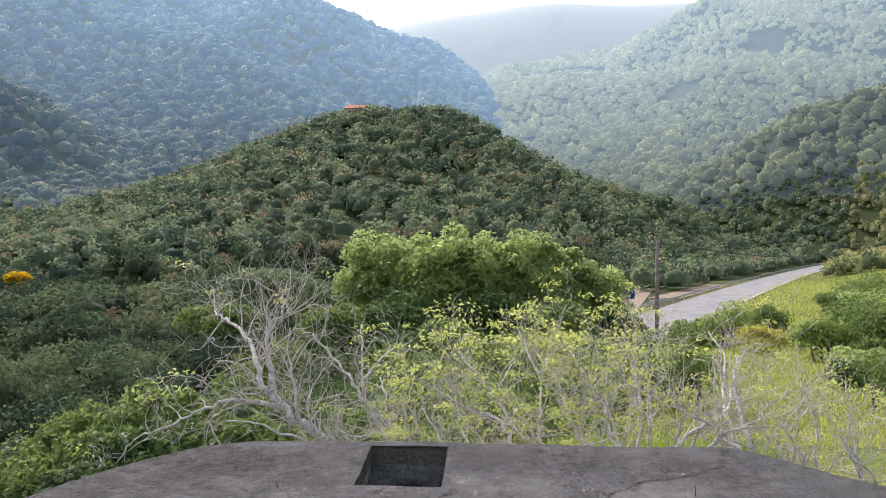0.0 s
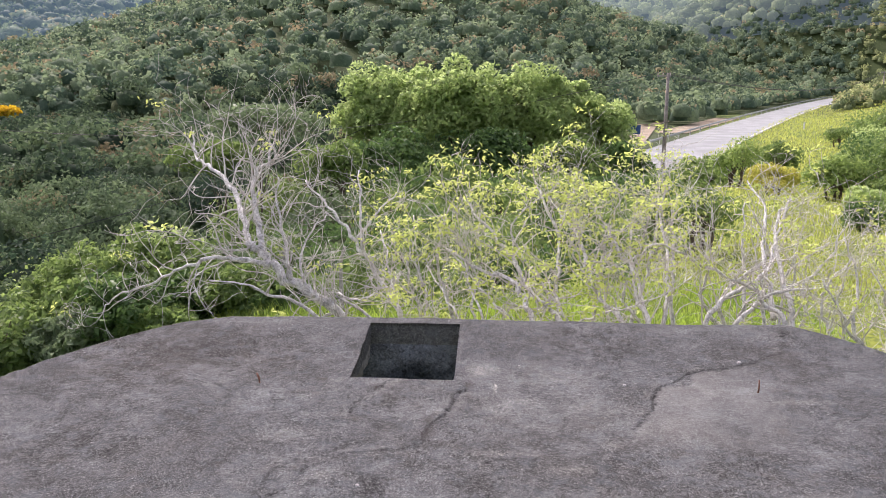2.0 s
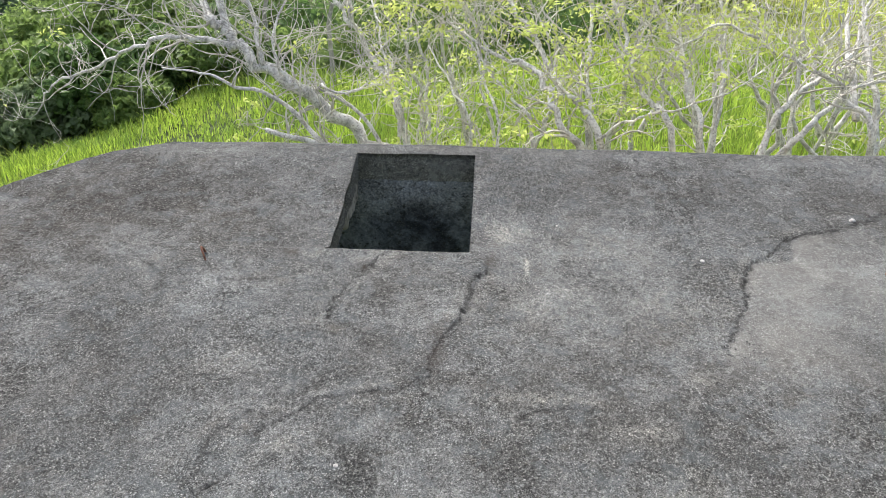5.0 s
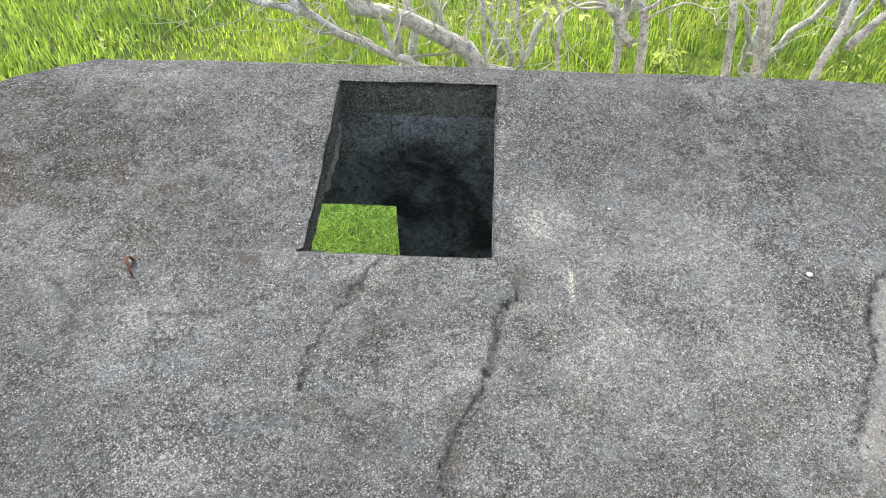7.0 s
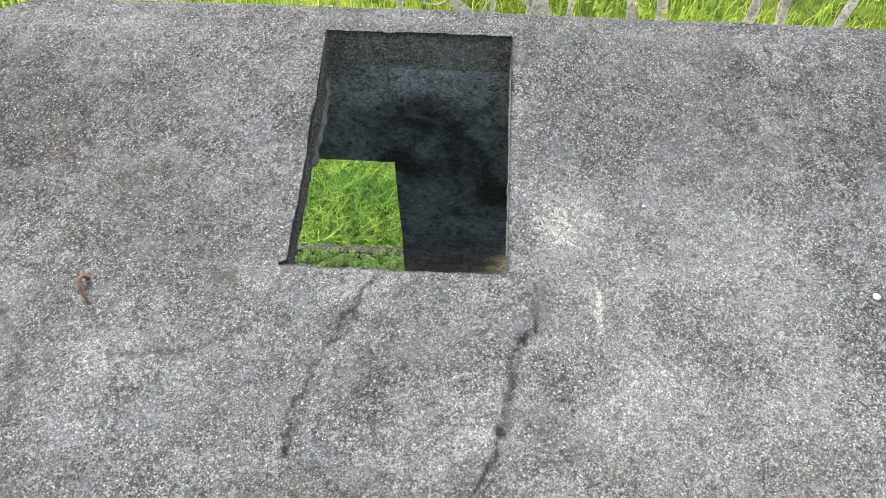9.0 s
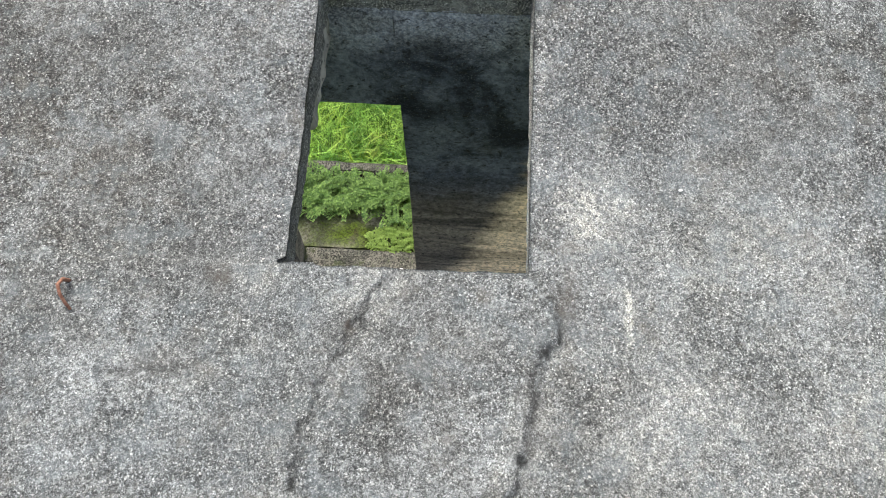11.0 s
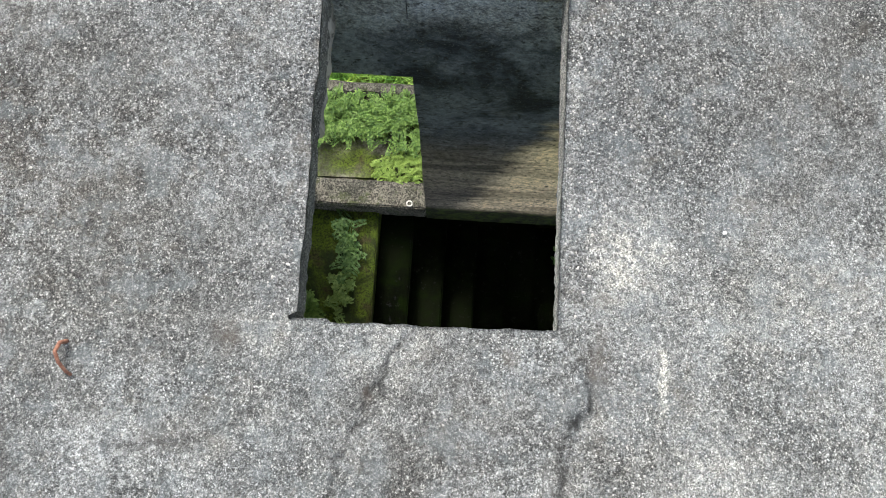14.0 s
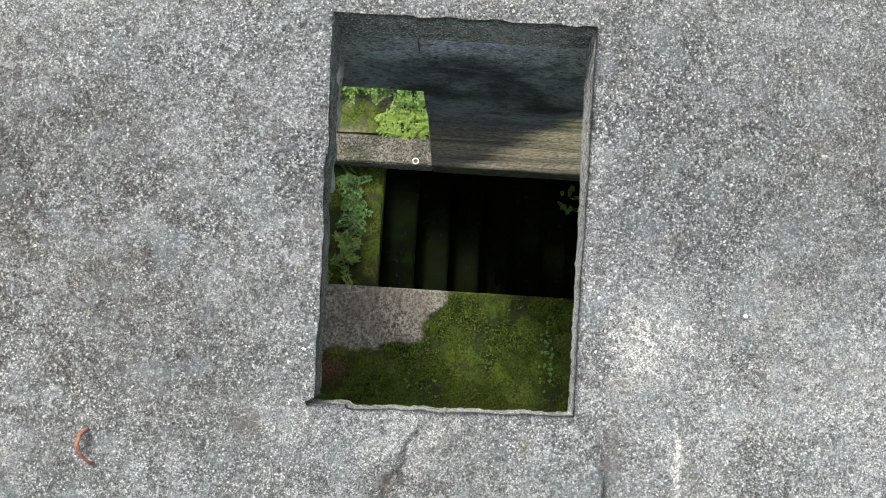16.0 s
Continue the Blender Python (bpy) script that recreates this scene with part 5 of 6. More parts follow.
limb_tree("bare_tree", 107, [(((2.57, 11.6, 2.27), (2.49, 12.0, 2.54), (2.52, 12.3, 2.8), (2.37, 12.9, 3.13), (2.2, 13.6, 3.57)), 0.045, 0.012)], 0.4, LEAFY, 3.2)
limb_tree("bare_tree", 108, [
    (((2.86, 12.0, 2.13), (3.07, 12.6, 2.45), (3.23, 13.2, 2.84), (3.32, 14, 3.36), (3.51, 14.6, 3.79)), 0.045, 0.012),
    (((2.86, 12.0, 1.6), (2.75, 12.5, 2.3), (2.7, 13.2, 2.8), (2.85, 13.9, 3.3)), 0.035, 0.01)], 0.3, LEAFY, 2.8)
limb_tree("bare_tree", 109, [
    (((3.22, 11.4, 2.34), (3.81, 11.9, 2.7), (4.27, 12.2, 2.87), (4.65, 12.8, 3.28), (5.02, 13.4, 3.65)), 0.05, 0.012),
    (((3.3, 11.4, 1.9), (3.54, 11.35, 2.33), (3.92, 11.6, 2.58), (4.3, 11.8, 2.69), (4.87, 12.0, 2.71)), 0.045, 0.012)], 0.1, BARE, 2.8)
limb_tree("bare_tree", 110, [
    (((4.24, 11.3, 2.31), (4.03, 11.5, 2.61), (3.84, 11.6, 2.83), (3.28, 11.7, 3.08), (2.65, 11.8, 3.33), (2.24, 11.9, 3.03)), 0.05, 0.008),
    (((4.3, 11.3, 1.7), (4.47, 11.6, 2.21), (4.55, 12.2, 2.7), (4.65, 12.8, 3.07), (4.9, 13.4, 3.47), (5.28, 13.8, 3.67)), 0.05, 0.012),
    (((4.13, 11.45, 2.45), (4.3, 12.1, 2.7), (4.47, 12.8, 3.11), (4.71, 13.5, 3.59), (4.62, 14.0, 3.91)), 0.04, 0.012)], 0.1, BARE, 2.8)
limb_tree("bare_tree", 111, [(((0.76, 11.6, 2.29), (0.57, 11.9, 2.53), (0.34, 12.3, 2.71), (0.01, 12.9, 3.04)), 0.032, 0.01)], 0.35, LEAFY)
limb_tree("bare_tree", 112, [(((0.42, 11.7, 2.3), (0.25, 12.3, 2.67), (0.22, 12.9, 3.04)), 0.026, 0.01)], 0.4, LEAFY)
limb_tree("bare_tree", 113, [(((0.12, 12, 2.2), (-0.04, 12.4, 2.42), (-0.35, 13.1, 2.77)), 0.028, 0.01)], 0.4, LEAFY)
limb_tree("bare_tree", 114, [(((-0.71, 12.5, 2.05), (-0.81, 12.9, 2.36), (-0.93, 13.5, 2.67), (-1.11, 14.2, 3.09)), 0.034, 0.01)], 0.35, LEAFY)
for k, (x, y, h, lf) in enumerate(((5.4, 11.9, 3.6, 0.1), (6.2, 12.2, 3.7, 0.12), (7.3, 12.4, 3.6, 0.15), (5.8, 13.8, 3.9, 0.15), (8.3, 13.6, 3.7, 0.2), (6.7, 13.2, 3.7, 0.15), (5.5, 15.6, 4.0, 0.25), (-0.2, 15.6, 4.0, 0.55), (8.2, 15.6, 3.6, 0.2), (0.7, 14.8, 4.3, 0.6), (7.0, 17.5, 3.7, 0.3), (2.4, 15.8, 4.6, 0.5), (3.9, 14.6, 4.2, 0.3), (3.4, 17.6, 4.2, 0.4))):
    rg = np.random.default_rng(200 + k)
    g, a0 = gz(x, y), rg.uniform(0, 6.28)
    limbs = []
    for i in range(int(rg.integers(2, 4))):
        a = a0 + i * 2.1 + rg.uniform(-0.4, 0.4)
        up = h * rg.uniform(0.75, 1.0)
        limbs.append((tuple((x + math.cos(a) * q * h * 0.3 * (1 + 0.3 * rg.normal()), y + math.sin(a) * q * h * 0.25, g + up * q ** 0.9) for q in (0.1, 0.35, 0.6, 0.8, 1.0)), 0.055, 0.012))
    limb_tree("bare_tree", 300 + k, limbs, lf, LEAFY if lf > 0.3 else BARE, 2.2, 0.8)


# ---- leafy trees and shrubs ----
def leafy(name, seed, x, y, top, size, n, material, label, leaf_l, category="tree", lobes=14, trunks=1, small=0.28):
    rg = np.random.default_rng(seed)
    g = gz(x, y)
    if category == "shrub":
        size = (size[0], size[1], max(size[2], (top - g) * 0.66))
    sx, sy, sz = size
    cz = top - sz * 0.85
    thing = new(name)
    thing.location = (x, y, g)
    items = []
    for i in range(trunks):
        a = 6.28 * i / max(1, trunks) + seed
        b = Vector((0.25 * math.cos(a), 0.25 * math.sin(a), -0.2))
        items.append(([b, b + Vector((sx * 0.1 * math.cos(a), sy * 0.1 * math.sin(a), (cz - g) * 0.55)), Vector((sx * 0.3 * math.cos(a), sy * 0.3 * math.sin(a), max(0.3, (cz - g) * 0.92)))], [0.035 * sz + 0.03, 0.025 * sz + 0.02, 0.012 * sz]))
        for _ in range(5):
            e = Vector(rg.normal(size=3)).normalized() * rg.uniform(0.2, 0.55)
            p = items[i * 6][0][1]
            items.append(([p, p.lerp(Vector((e.x * sx, e.y * sy, cz - g + abs(e.z) * sz)), 0.5) + Vector((0, 0, 0.1)), Vector((e.x * sx, e.y * sy, cz - g + abs(e.z) * sz))], [0.014 * sz + 0.01, 0.009 * sz + 0.006, 0.003 * sz]))
    part("trunk", tubes(items, 6), M_BROWN, thing, smooth=True)
    p, o = lobed_points(rg, n, (0, 0, cz - g), size, lobes, small=small)
    p[:, 2] = np.maximum(p[:, 2], 0.05)
    part("crown", leaf_cards(rg, p, o, leaf_l, leaf_l * 0.55, 0.75), material, thing)
    return tagged(thing, label, category)


BIG = "large bright green broadleaf tree with a dense rounded crown"
leafy("green_tree", 401, -5.4, 76, 8.6, (6.6, 5.5, 8.2), 15000, L_BRIGHT, BIG, 0.5, lobes=80, small=0.15)
leafy("green_tree", 402, 0.6, 73, 9.7, (6.6, 5.5, 9.2), 15000, L_BRIGHT, BIG, 0.5, lobes=80, small=0.15)
leafy("green_tree", 403, 7.2, 75, 8.8, (6.8, 5.5, 8.6), 15000, L_BRIGHT, BIG, 0.5, lobes=80, small=0.15)
leafy("green_tree", 404, 12.8, 77, 6.9, (6.0, 5.0, 7.6), 15000, L_BRIGHT, BIG, 0.5, lobes=80, small=0.15)
leafy("green_tree", 405, 4.0, 68, 2.4, (6.5, 3.5, 5.0), 6000, L_DEEP, "dark green tree under the larger crowns", 0.5, lobes=20)
leafy("green_tree", 406, -4.5, 66, 2.2, (6.0, 3.5, 5.0), 6000, L_DEEP, "dark green tree below the bright crowns", 0.5, lobes=20)
leafy("green_tree", 411, 13.5, 64, 1.6, (4.2, 3.4, 4.4), 6000, L_DEEP, "dark green tree beside the road's end", 0.4, lobes=40, small=0.17)
leafy("green_tree", 412, 9.5, 62, 2.4, (4.5, 3.4, 4.8), 6000, L_SHRUB, "leafy green tree below the bright crowns", 0.4, lobes=40, small=0.17)
leafy("umbrella_tree", 407, -9.3, 42, 4.5, (3.6, 3.0, 1.5), 4200, L_GREY, "silvery umbrella-shaped tree with feathery leaves", 0.28, lobes=22)
leafy("umbrella_tree", 408, -12.2, 44, 2.6, (2.6, 2.4, 1.6), 3000, L_SHRUB, "green flat-topped tree with feathery leaves", 0.28, lobes=18)
leafy("umbrella_tree", 409, -6.0, 45, 2.6, (2.6, 2.4, 2.2), 3000, L_SHRUB, "feathery green tree below the large crowns", 0.28, lobes=18)
SH = "dense green shrub on the slope below the building"
for k, (x, y, top, sx, sz, mt) in enumerate(((-14.6, 42, -0.8, 3.0, 2.6, L_BRIGHT), (-18.5, 42, -2.0, 3.0, 2.6, L_SHRUB), (-12.2, 37, -1.3, 2.6, 2.4, L_DEEP), (-16.8, 33, -1.9, 2.6, 2.2, L_SHRUB), (-13.2, 31, -1.9, 2.4, 2.0, L_GREY), (-10.4, 29, -1.2, 2.2, 2.0, L_SHRUB),
                                             (-8.2, 31, -0.2, 2.0, 2.0, L_DEEP), (-6.0, 33, 0.6, 2.2, 2.2, L_DEEP), (-3.2, 34, 0.8, 2.2, 2.2, L_DEEP), (-11.6, 24, -2.1, 2.0, 1.6, L_DEEP), (-14.8, 26, -2.6, 2.3, 1.8, L_SHRUB), (-9.2, 22.5, -1.2, 1.4, 1.1, L_SHRUB), (-8.6, 26.5, -0.8, 1.6, 1.4, L_GREY),
                                             (-21.5, 38, -3.2, 2.8, 2.4, L_SHRUB), (-10.3, 19.0, -1.4, 1.5, 1.1, L_SHRUB), (-12.6, 20, -2.0, 1.8, 1.3, L_DEEP), (0.4, 36, 0.6, 2.6, 2.2, L_DEEP), (4.4, 38, 0.4, 2.6, 2.0, L_DEEP), (-2.5, 44, 1.6, 3.0, 2.6, L_DEEP), (3.0, 50, 1.0, 3.5, 2.6, L_DEEP), (8.5, 55, 0.0, 3.0, 2.2, L_DEEP), (-9.9, 22.6, 0.5, 1.3, 1.4, L_SHRUB), (-8.6, 21.8, 0.9, 1.3, 1.4, L_DEEP), (-7.7, 23.6, 0.7, 1.2, 1.3, L_SHRUB), (-6.8, 25.8, 0.8, 1.3, 1.4, L_GREY), (-5.8, 28.2, 0.9, 1.4, 1.5, L_SHRUB), (-11.4, 21.5, 0.5, 1.6, 1.6, L_SHRUB), (-10.6, 24.5, 0.6, 1.6, 1.6, L_GREY), (-13.6, 23.5, -0.3, 1.9, 1.8, L_DEEP), (-11.0, 15.6, 0.3, 1.3, 1.2, L_DEEP), (-12.4, 28.0, -0.2, 2.2, 2.0, L_SHRUB), (-15.6, 29.5, -0.8, 2.4, 2.2, L_BRIGHT), (-17.8, 37, -1.0, 2.6, 2.6, L_SHRUB), (-14.2, 36.5, -0.6, 2.4, 2.4, L_SHRUB), (-11.0, 33.5, -0.1, 2.2, 2.2, L_SHRUB), (-8.6, 36.5, 0.8, 2.4, 2.4, L_SHRUB), (-5.6, 38.5, 1.4, 2.4, 2.4, L_GREY), (-2.0, 39.5, 1.5, 2.4, 2.2, L_SHRUB), (1.8, 42.0, 1.2, 2.6, 2.2, L_SHRUB), (-10.5, 48, 1.2, 3.0, 3.0, L_SHRUB), (6.2, 46.0, 0.8, 2.6, 2.0, L_MID),
                                             (-4.8, 23.7, 0.9, 1.8, 1.7, L_SHRUB), (-2.7, 24.6, 0.8, 2.2, 1.7, L_SHRUB), (-0.1, 24.6, 0.8, 1.8, 1.7, L_SHRUB), (2.2, 25.4, 0.6, 2.0, 1.7, L_DEEP), (-3.3, 26.9, 0.9, 2.1, 1.8, L_DEEP), (-1.4, 27.7, 1.2, 2.0, 1.8, L_SHRUB), (1.2, 27.1, 1.5, 2.2, 1.8, L_SHRUB), (4.1, 26.5, 0.8, 2.1, 1.8, L_DEEP), (-0.9, 31.0, 1.4, 2.2, 1.8, L_DEEP), (1.8, 30.5, 1.2, 2.3, 1.8, L_SHRUB), (4.1, 31.3, 1.2, 2.1, 1.8, L_DEEP), (6.8, 30.3, 1.6, 1.9, 1.8, L_SHRUB), (-0.5, 34.9, 1.1, 2.2, 1.9, L_SHRUB), (2.4, 35.1, 1.9, 2.0, 1.9, L_SHRUB), (6.2, 34.6, 1.5, 2.4, 1.9, L_SHRUB), (8.0, 34.4, 1.4, 2.0, 1.9, L_SHRUB), (4.4, 40.9, 1.7, 2.6, 2.0, L_SHRUB), (7.2, 39.6, 1.1, 2.4, 2.0, L_SHRUB), (9.8, 39.2, 1.6, 2.5, 2.0, L_DEEP), (0.4, 44.8, 1.9, 2.4, 2.0, L_SHRUB), (9.3, 44.9, 1.3, 2.6, 2.0, L_DEEP), (17.7, 57.9, 0.5, 3.0, 2.3, L_SHRUB), (15.0, 57.1, 0.4, 2.9, 2.3, L_SHRUB), (19.7, 60.6, 0.8, 2.8, 2.3, L_SHRUB))):
    leafy("shrub", 420 + k, x, y, top, (sx * 1.25, sx * 1.15, sz * 1.3), 2600 if y < 26 else 1900 if y < 40 else 1500, mt, SH, 0.14 if y < 21 else 0.22 if y < 40 else 0.36, "shrub", 46, 3, 0.17)
for k, (x, y, top, sx, sz, mt, lab) in enumerate(((22.8, 42, 3.2, 2.2, 2.4, L_SHRUB, "tall bright shrub at the meadow edge"), (20.4, 43.5, 1.9, 1.8, 1.7, L_MID, "yellow-green shrub at the meadow edge"), (9.1, 29.6, 2.4, 1.4, 1.7, L_SHRUB, "round green shrub in the meadow before the road"), (7.9, 31, 1.7, 1.1, 1.3, L_SHRUB, "small green shrub in the meadow"),
                                                  (18.9, 47.6, 0.9, 1.7, 1.1, L_YELLOW, "yellow-leaved shrub in the meadow"), (21.8, 45.5, 1.6, 2.0, 1.6, L_SHRUB, "green shrub in the sloping meadow"), (25.2, 50, 2.2, 2.6, 2.2, L_DEEP, "dark green shrub on the bank"), (28.4, 55, 2.8, 2.8, 2.4, L_SHRUB, "green shrub on the bank above the road"),
                                                  (32, 61, 3.2, 3.2, 2.8, L_BRIGHT, "bright green shrub on the bank above the road"), (36, 68, 3.6, 3.6, 2.8, L_SHRUB, "green bush on the bank above the road"), (19.4, 37.5, 1.2, 1.6, 1.5, L_BRIGHT, "bright green shrub at the meadow edge"), (17.2, 34.0, 0.9, 1.2, 1.2, L_DEEP, "dark shrub at the meadow edge"), (22.2, 41, 1.6, 1.9, 1.8, L_SHRUB, "green shrub below the bank"), (50, 97, 1.6, 2.2, 1.8, L_SHRUB, "small green roadside shrub"), (44, 92, 0.6, 1.8, 1.4, L_SHRUB, "small roadside shrub on the bank"), (40, 76, 4.2, 3.8, 3.0, L_SHRUB, "green bush on the high bank"), (16.2, 29.5, 1.8, 1.3, 1.5, L_SHRUB, "upright green shrub in the meadow"), (19.3, 55, 2.0, 2.1, 1.8, L_MID, "bushy green shrub before the road"), (24.5, 60.5, 1.6, 1.8, 1.5, L_SHRUB, "low green shrub beside the road"))):
    leafy("shrub", 460 + k, x, y, top, (sx, sx * 0.9, sz), 1800, mt, lab, 0.16 if y < 35 else 0.24, "shrub", 14, 3)
BANK = "broad-leaved green shrub on the slope beside the building"
for k, (x, y, top, w, mt) in enumerate(((-9.2, 25.0, 1.73, 1.8, L_SHRUB), (-7.9, 25.0, 1.33, 1.5, L_SHRUB), (-10.9, 25.0, 1.35, 1.8, L_SHRUB), (-12.2, 25.0, 0.85, 1.7, L_SHRUB), (-13.7, 25.0, 0.17, 1.6, L_GREY), (-9.7, 23.2, 0.78, 1.7, L_SHRUB), (-11.5, 23.2, 0.13, 1.7, L_SHRUB), (-13.0, 23.2, -0.56, 1.7, L_SHRUB), (-7.4, 23.2, 0.55, 1.5, L_DEEP), (-6.2, 23.2, 0.80, 1.4, L_SHRUB), (-9.5, 21.5, -0.02, 1.4, L_GREY), (-11.2, 21.5, -0.60, 1.6, L_SHRUB), (-7.4, 21.5, 0.13, 1.2, L_SHRUB), (-12.4, 21.5, -1.15, 1.4, L_SHRUB), (-4.7, 23.2, 0.33, 1.2, L_DEEP), (-3.2, 23.2, 0.17, 1.1, L_SHRUB))):
    leafy("shrub", 600 + k, x, y, top, (w * 1.2, w * 1.1, 1.4), 5200, mt, BANK, 0.22, "shrub", 60, 3, 0.15)
leafy("golden_tree", 490, -58.6, 110.5, 2.2, (2.3, 2.0, 1.2), 1500, L_GOLD, "tree in golden-yellow blossom among the woods", 0.6)

# ---- grass ----
def grass(name, seed, n, place, height, width, material, label, lean=0.9):
    rg = np.random.default_rng(seed)
    x, y = place(rg, n)
    z = ground_height(x, y)
    keep = (np.hypot(x - CX, y - CY) > 3.6) & ~((x > -2.1) & (x < 0.1) & (y < 10.08))
    x, y, z = x[keep], y[keep], z[keep]
    n = len(x)
    a = rg.uniform(0, 6.28, n)
    ln = height * rg.uniform(0.5, 1.4, n) * (0.75 + 0.35 * waves(x, y, 1.3))
    ln = np.maximum(ln, height * 0.3)
    dx, dy = np.cos(a), np.sin(a)
    bend = rg.uniform(0.2, 1.0, n) * ln * lean
    w = width * rg.uniform(0.7, 1.3, n)
    sx, sy = -dy * w / 2, dx * w / 2
    v = np.empty((n, 5, 3))
    v[:, 0] = np.stack([x - sx, y - sy, z - 0.03], 1)
    v[:, 1] = np.stack([x + sx, y + sy, z - 0.03], 1)
    mx, my, mz = x + dx * bend * 0.35, y + dy * bend * 0.35, z + ln * 0.62
    v[:, 2] = np.stack([mx + sx * 0.8, my + sy * 0.8, mz], 1)
    v[:, 3] = np.stack([mx - sx * 0.8, my - sy * 0.8, mz], 1)
    v[:, 4] = np.stack([x + dx * bend, y + dy * bend, z + ln * 0.92], 1)
    i = np.arange(n)[:, None] * 5
    f = np.concatenate([i + np.array([[0, 1, 2]]), i + np.array([[0, 2, 3]]), i + np.array([[3, 2, 4]])])
    ob = new(name, mesh_of(name, v.reshape(-1, 3), f, material))
    return tagged(ob, label, "grass", kind="stuff")


def near_patch(rg, n):
    return rg.uniform(-9.5, 9.5, n), 9.6 + 15.5 * rg.uniform(size=n) ** 0.9


def door_patch(rg, n):
    return rg.uniform(-2.6, 0.6, n), rg.uniform(9.9, 12.0, n)


def meadow_patch(rg, n):
    y = 24 + 86 * rg.uniform(size=n) ** 1.35
    x = rg.uniform(-0.12, 0.62, n) * y
    keep = (y < 68) | (x > road_x(y) + 4)
    return x[keep], y[keep]


def bank_patch(rg, n):
    y = 66 + 200 * rg.uniform(size=n) ** 1.3
    return road_x(y) + rg.uniform(3.0, 30, n), y


grass("bank_grass", 504, 16000, bank_patch, 0.42, 0.1, L_MEADOW, "yellow-green grass on the road bank")
grass("near_grass", 501, 72000, near_patch, 0.36, 0.02, L_GRASS, "lush bright green tall grass behind the building")
grass("near_grass", 503, 30000, door_patch, 0.36, 0.0095, L_BLADE, "lush bright green grass beyond the porch", 1.1)
grass("meadow_grass", 502, 52000, meadow_patch, 0.26, 0.035, L_MEADOW, "yellow-green meadow grass sloping to the road")


# ---- road and what stands along it ----
def ribbon(y0, y1, left, right, lift, n=90, x_of=road_x, z_of=road_z, across=4):
    ys = np.linspace(y0, y1, n)
    sl = (x_of(ys + 0.5) - x_of(ys - 0.5))
    nx, ny = 1 / np.sqrt(1 + sl ** 2), -sl / np.sqrt(1 + sl ** 2)
    rows = []
    for t in np.linspace(left, right, across):
        rows.append(np.stack([x_of(ys) + nx * t, ys + ny * t, z_of(ys) + lift], 1))
    v = np.stack(rows, 1).reshape(-1, 3)
    i, j = np.meshgrid(np.arange(n - 1), np.arange(across - 1), indexing="ij")
    f = np.stack([i * across + j, i * across + j + 1, (i + 1) * across + j + 1, (i + 1) * across + j], -1).reshape(-1, 4)
    return v, f


road = part("road", ribbon(68, 430, -4.6, 4.2, 0.12), M_ROAD, smooth=True)
tagged(road, "worn light grey two-lane asphalt road curving past the hill", "road", kind="structure")
for name, a in (("road_edge_line", 3.7),):
    tagged(part(name, ribbon(70, 430, a, a + 0.14, 0.135, across=2), M_PAINT), "faded white line painted on the road", "road marking", kind="structure")


def track_x(y):
    return 23 + 0.3 * (y - 105) + 5 * ease(150, 185, y)


tagged(part("dirt_track", ribbon(104, 190, -2.4, 2.4, 0.15, 30, track_x), M_DIRT, smooth=True), "pale dirt track joining the road", "track", kind="structure")
tagged(part("dirt_verge", ribbon(125, 178, -11, -6.0, 0.1, 30), M_DIRT, smooth=True), "bare reddish earth verge by the road", "verge", kind="structure")

rail = new("guard_rail")
ys = np.linspace(84, 400, 80)
sl = road_x(ys + 0.5) - road_x(ys - 0.5)
gx, gy, gzz = road_x(ys) - 5.2 / np.sqrt(1 + sl ** 2), ys + 5.2 * sl / np.sqrt(1 + sl ** 2), road_z(ys)
prof = ((0.0, 0.45), (0.05, 0.52), (0.0, 0.6), (0.05, 0.68), (0.0, 0.76), (-0.03, 0.76), (-0.03, 0.45))
v = np.array([[x + a, y, z + 0.12 + b] for x, y, z in zip(gx, gy, gzz) for a, b in prof])
f = np.array([[i * 7 + j, i * 7 + (j + 1) % 7, (i + 1) * 7 + (j + 1) % 7, (i + 1) * 7 + j] for i in range(79) for j in range(7)])
part("rail", (v, f), M_STEEL, rail)
post = mesh_of("post", *(lambda b: ([w.co[:] for w in b.verts], [[w.index for w in q.verts] for q in b.faces]))(box_bm(-0.06, 0.06, -0.08, 0.08, -0.5, 0.8)), M_STEEL)
for x, y, z in list(zip(gx, gy, gzz))[::2]:
    ob = new("post", post)
    ob.parent, ob.location = rail, (x - 0.1, y, z + 0.1)
tagged(rail, "grey steel guard rail along the far side of the road", "guard rail")


def utility_pole(x, y, z, height, label):
    thing = new("utility_pole")
    thing.location = (x, y, z)
    part("pole", tube([(0, 0, -0.3), (0, 0, height * 0.5), (0, 0, height)], [0.2, 0.17, 0.13], 10), M_POLE, thing, smooth=True)
    part("crossarm", box_bm(-1.0, 0.25, -0.07, 0.07, height - 0.32, height - 0.18, 0.015, pose(0, 0, 0, 0, 12 * math.pi / 180, 0)), M_WOOD, thing)
    for a in (-0.9, -0.45, 0.18):
        ins = part("insulator", tube([(a, 0, height - 0.2), (a, 0, height - 0.12), (a, 0, height - 0.06), (a, 0, height + 0.02)], [0.03, 0.06, 0.04, 0.05], 8), M_PLASTER, thing)
    return tagged(thing, label, "utility pole", "poles along the road")


P1, P2 = (19.7, 74.0, gz(19.7, 74)), (117.0, 220.0, gz(117, 220))
utility_pole(*P1, 6.15 - P1[2], "grey utility pole with a short crossarm beside the road")
utility_pole(*P2, 8.6, "grey utility pole on the far bank of the road")


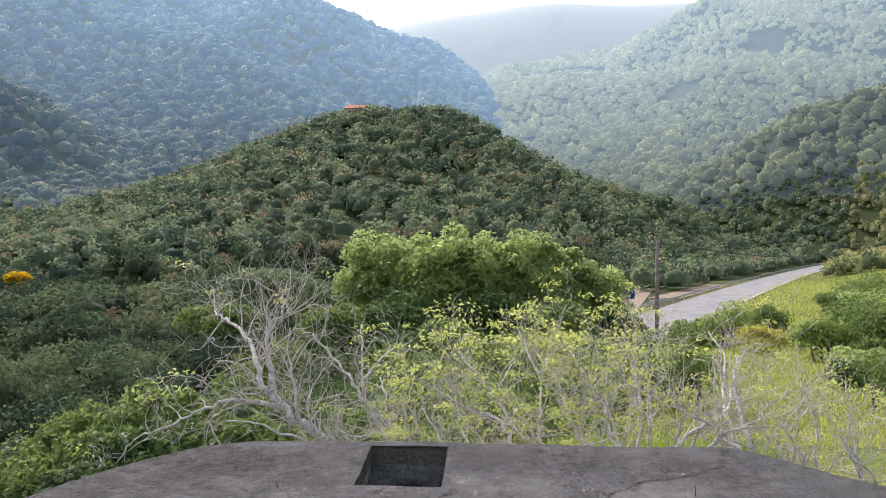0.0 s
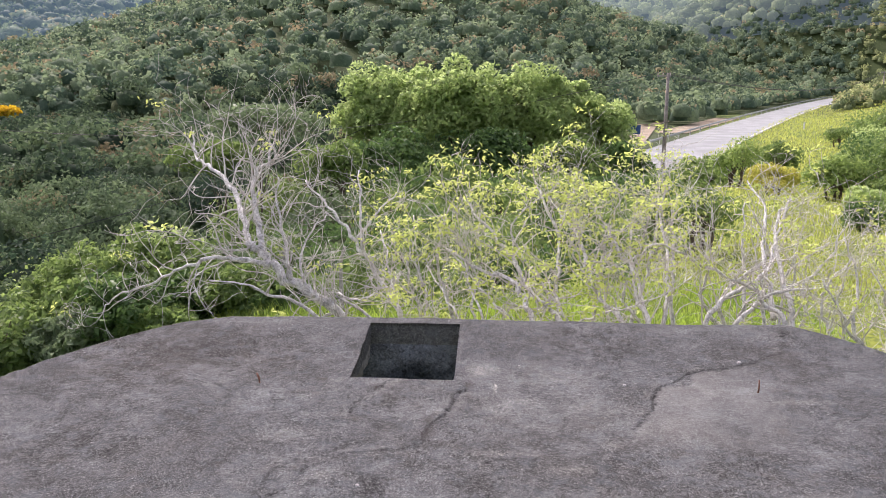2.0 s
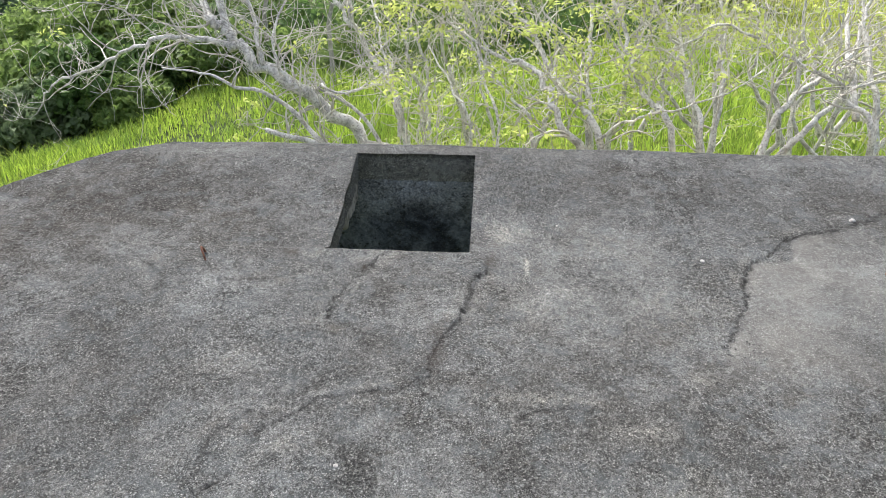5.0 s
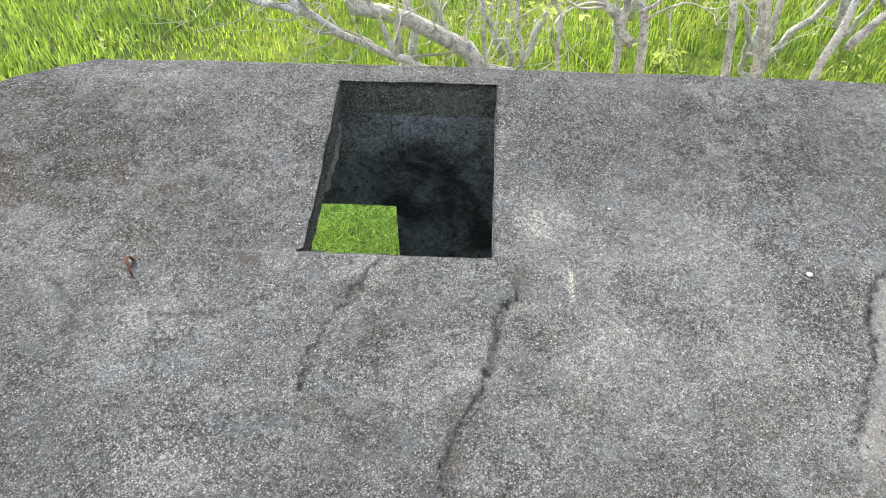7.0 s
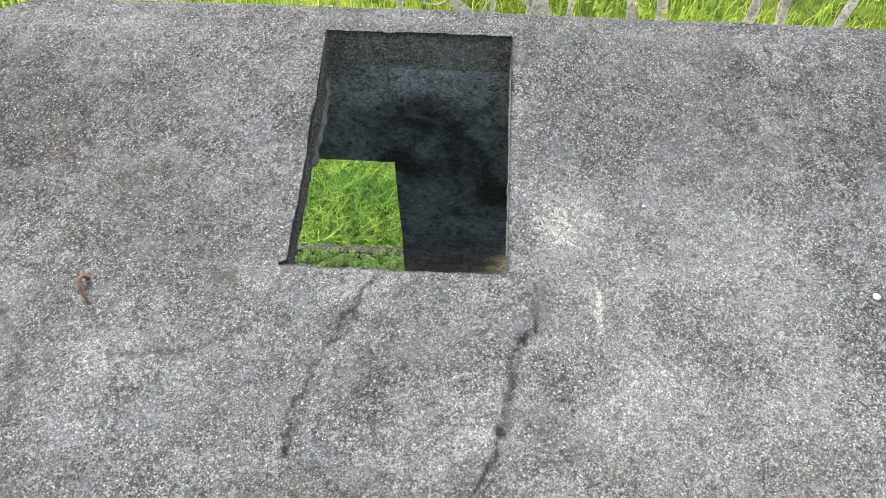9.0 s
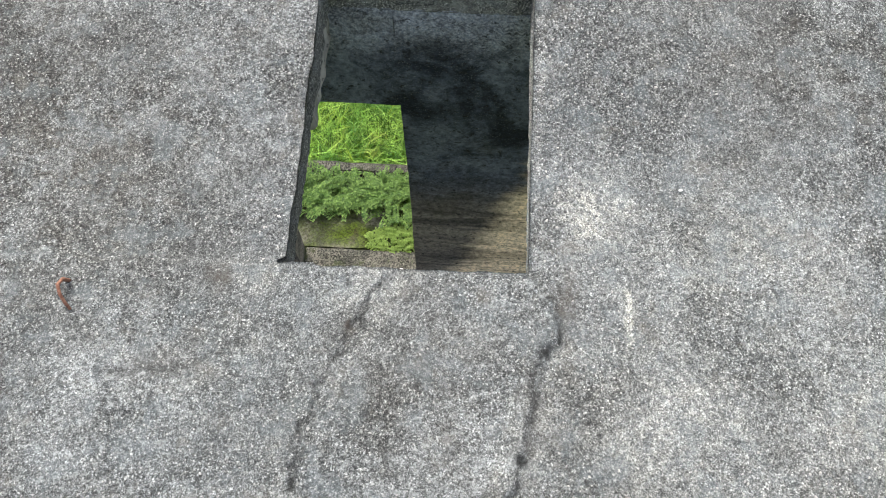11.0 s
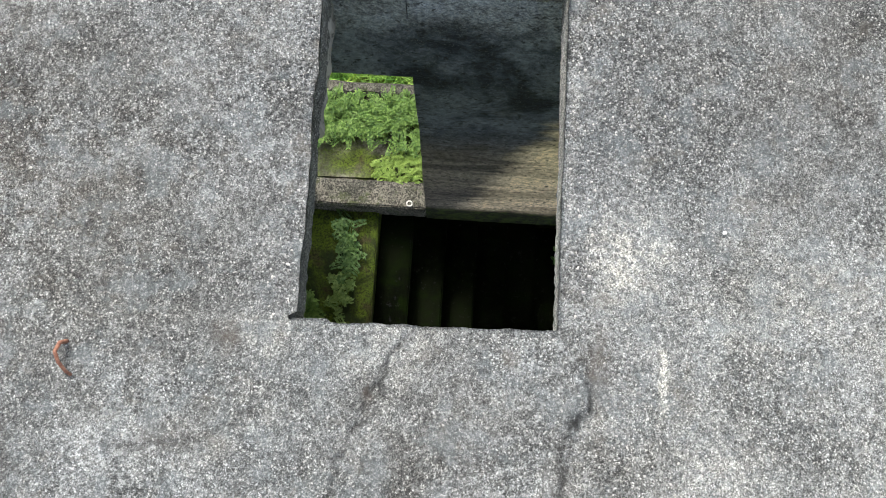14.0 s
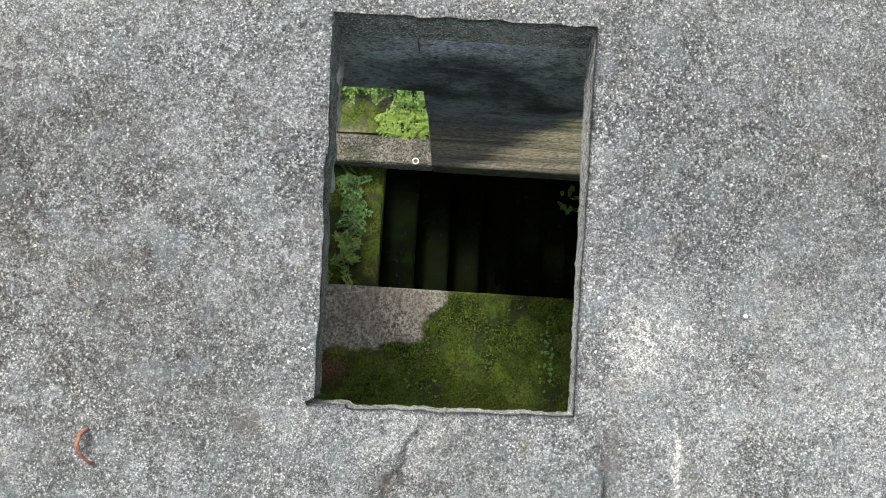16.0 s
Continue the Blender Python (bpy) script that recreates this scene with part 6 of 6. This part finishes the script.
def cable(a, b, sag, r, label):
    a, b = Vector(a), Vector(b)
    pts = [a.lerp(b, t) - Vector((0, 0, sag * 4 * t * (1 - t))) for t in np.linspace(0, 1, 24)]
    return tagged(part("power_cable", tube(pts, [r] * 24, 5), M_WIRE), label, "cable", "cables between the poles")


for dx, dz in ((-0.9, 0.0), (-0.45, 0.0), (0.18, 0.0)):
    cable((P1[0] + dx, P1[1], 6.17), (P2[0] + dx, P2[1], P2[2] + 8.6), 3.0, 0.025, "thin dark power cable hanging between the poles")
cable((P1[0] - 0.9, P1[1], 6.15), (-60, 60, 6.0), 5.0, 0.02, "thin dark power cable crossing behind the trees")
cable((-30, 38, -4.0), (-6, 60, 2.0), 1.0, 0.02, "thin dark cable over the slope")

sign = new("road_sign")
sign.location = (25.4, 110, gz(25.4, 110))
part("panel", box_bm(-0.85, 0.85, -0.03, 0.03, 1.1, 2.3, 0.01), M_BLUE, sign, "dark blue sign panel")
for a in (-0.6, 0.6):
    part("post", tube([(a, 0.07, -0.3), (a, 0.07, 2.2)], [0.05, 0.05], 8), M_STEEL, sign)
tagged(sign, "dark blue road sign on two steel posts", "sign")

delineator = new("road_marker")
delineator.location = (60.5, 138, gz(60.5, 138))
part("post", box_bm(-0.12, 0.12, -0.05, 0.05, -0.2, 1.3, 0.02), M_PAINT, delineator)
tagged(delineator, "small white marker post at the road edge", "marker post")


# ---- house on the hill ----
def house():
    x, y = -34.5, 318.0
    g = gz(x, y)
    ob = new("hill_house")
    ob.location = (x, y, g + 1.2)
    part("wall", box_bm(-3.6, 3.6, -2.6, 2.6, -3.0, 3.2), M_PLASTER, ob, "pale pink plaster walls")
    bm = bmesh.new()
    pts = [(-4, -3.2, 3.1), (4, -3.2, 3.1), (4, 3.2, 3.1), (-4, 3.2, 3.1), (-4, 0, 4.9), (4, 0, 4.9)]
    vs = [bm.verts.new(p) for p in pts]
    for q in ((0, 1, 5, 4), (2, 3, 4, 5), (0, 4, 3), (1, 2, 5), (3, 2, 1, 0)):
        bm.faces.new([vs[i] for i in q])
    part("roof", bm, M_TILE, ob, "terracotta tiled gable roof")
    for a in (-2.2, 0.2, 2.2):
        win = part("window", box_bm(a - 0.5, a + 0.5, -2.64, -2.6, 1.0, 2.2), M_GLASS_DARK, ob)
    return tagged(ob, "small house with terracotta roof on the hilltop", "house")


house()

# ---- old fence ----
line = ((-12.6, 25.0), (-10.1, 25.0), (-8.1, 25.3), (-6.35, 24.5), (-4.5, 23.2), (-2.75, 22.0))
fence = new("wire_fence")
rg = np.random.default_rng(77)
tops = []
for x, y in line:
    g, lean = gz(x, y), rg.normal(size=2) * 0.07
    h = 1.9 * rg.uniform(0.95, 1.05)
    pts = [(x, y, g - 0.2), (x + lean[0] * 0.5, y + lean[1] * 0.5, g + h * 0.75), (x + lean[0] + 0.16, y + lean[1], g + h)]
    part("post", tube(pts, [0.07, 0.065, 0.055], 4), M_WOOD, fence)
    tops.append(pts)
for lev in (0.35, 0.65, 0.92):
    pts = [Vector(t[0]).lerp(Vector(t[2]), lev) for t in tops]
    part("wire", tube(pts, [0.004] * len(pts), 4), M_WIRE, fence)
tagged(fence, "old wire fence on pale grey posts with bent tops", "fence")
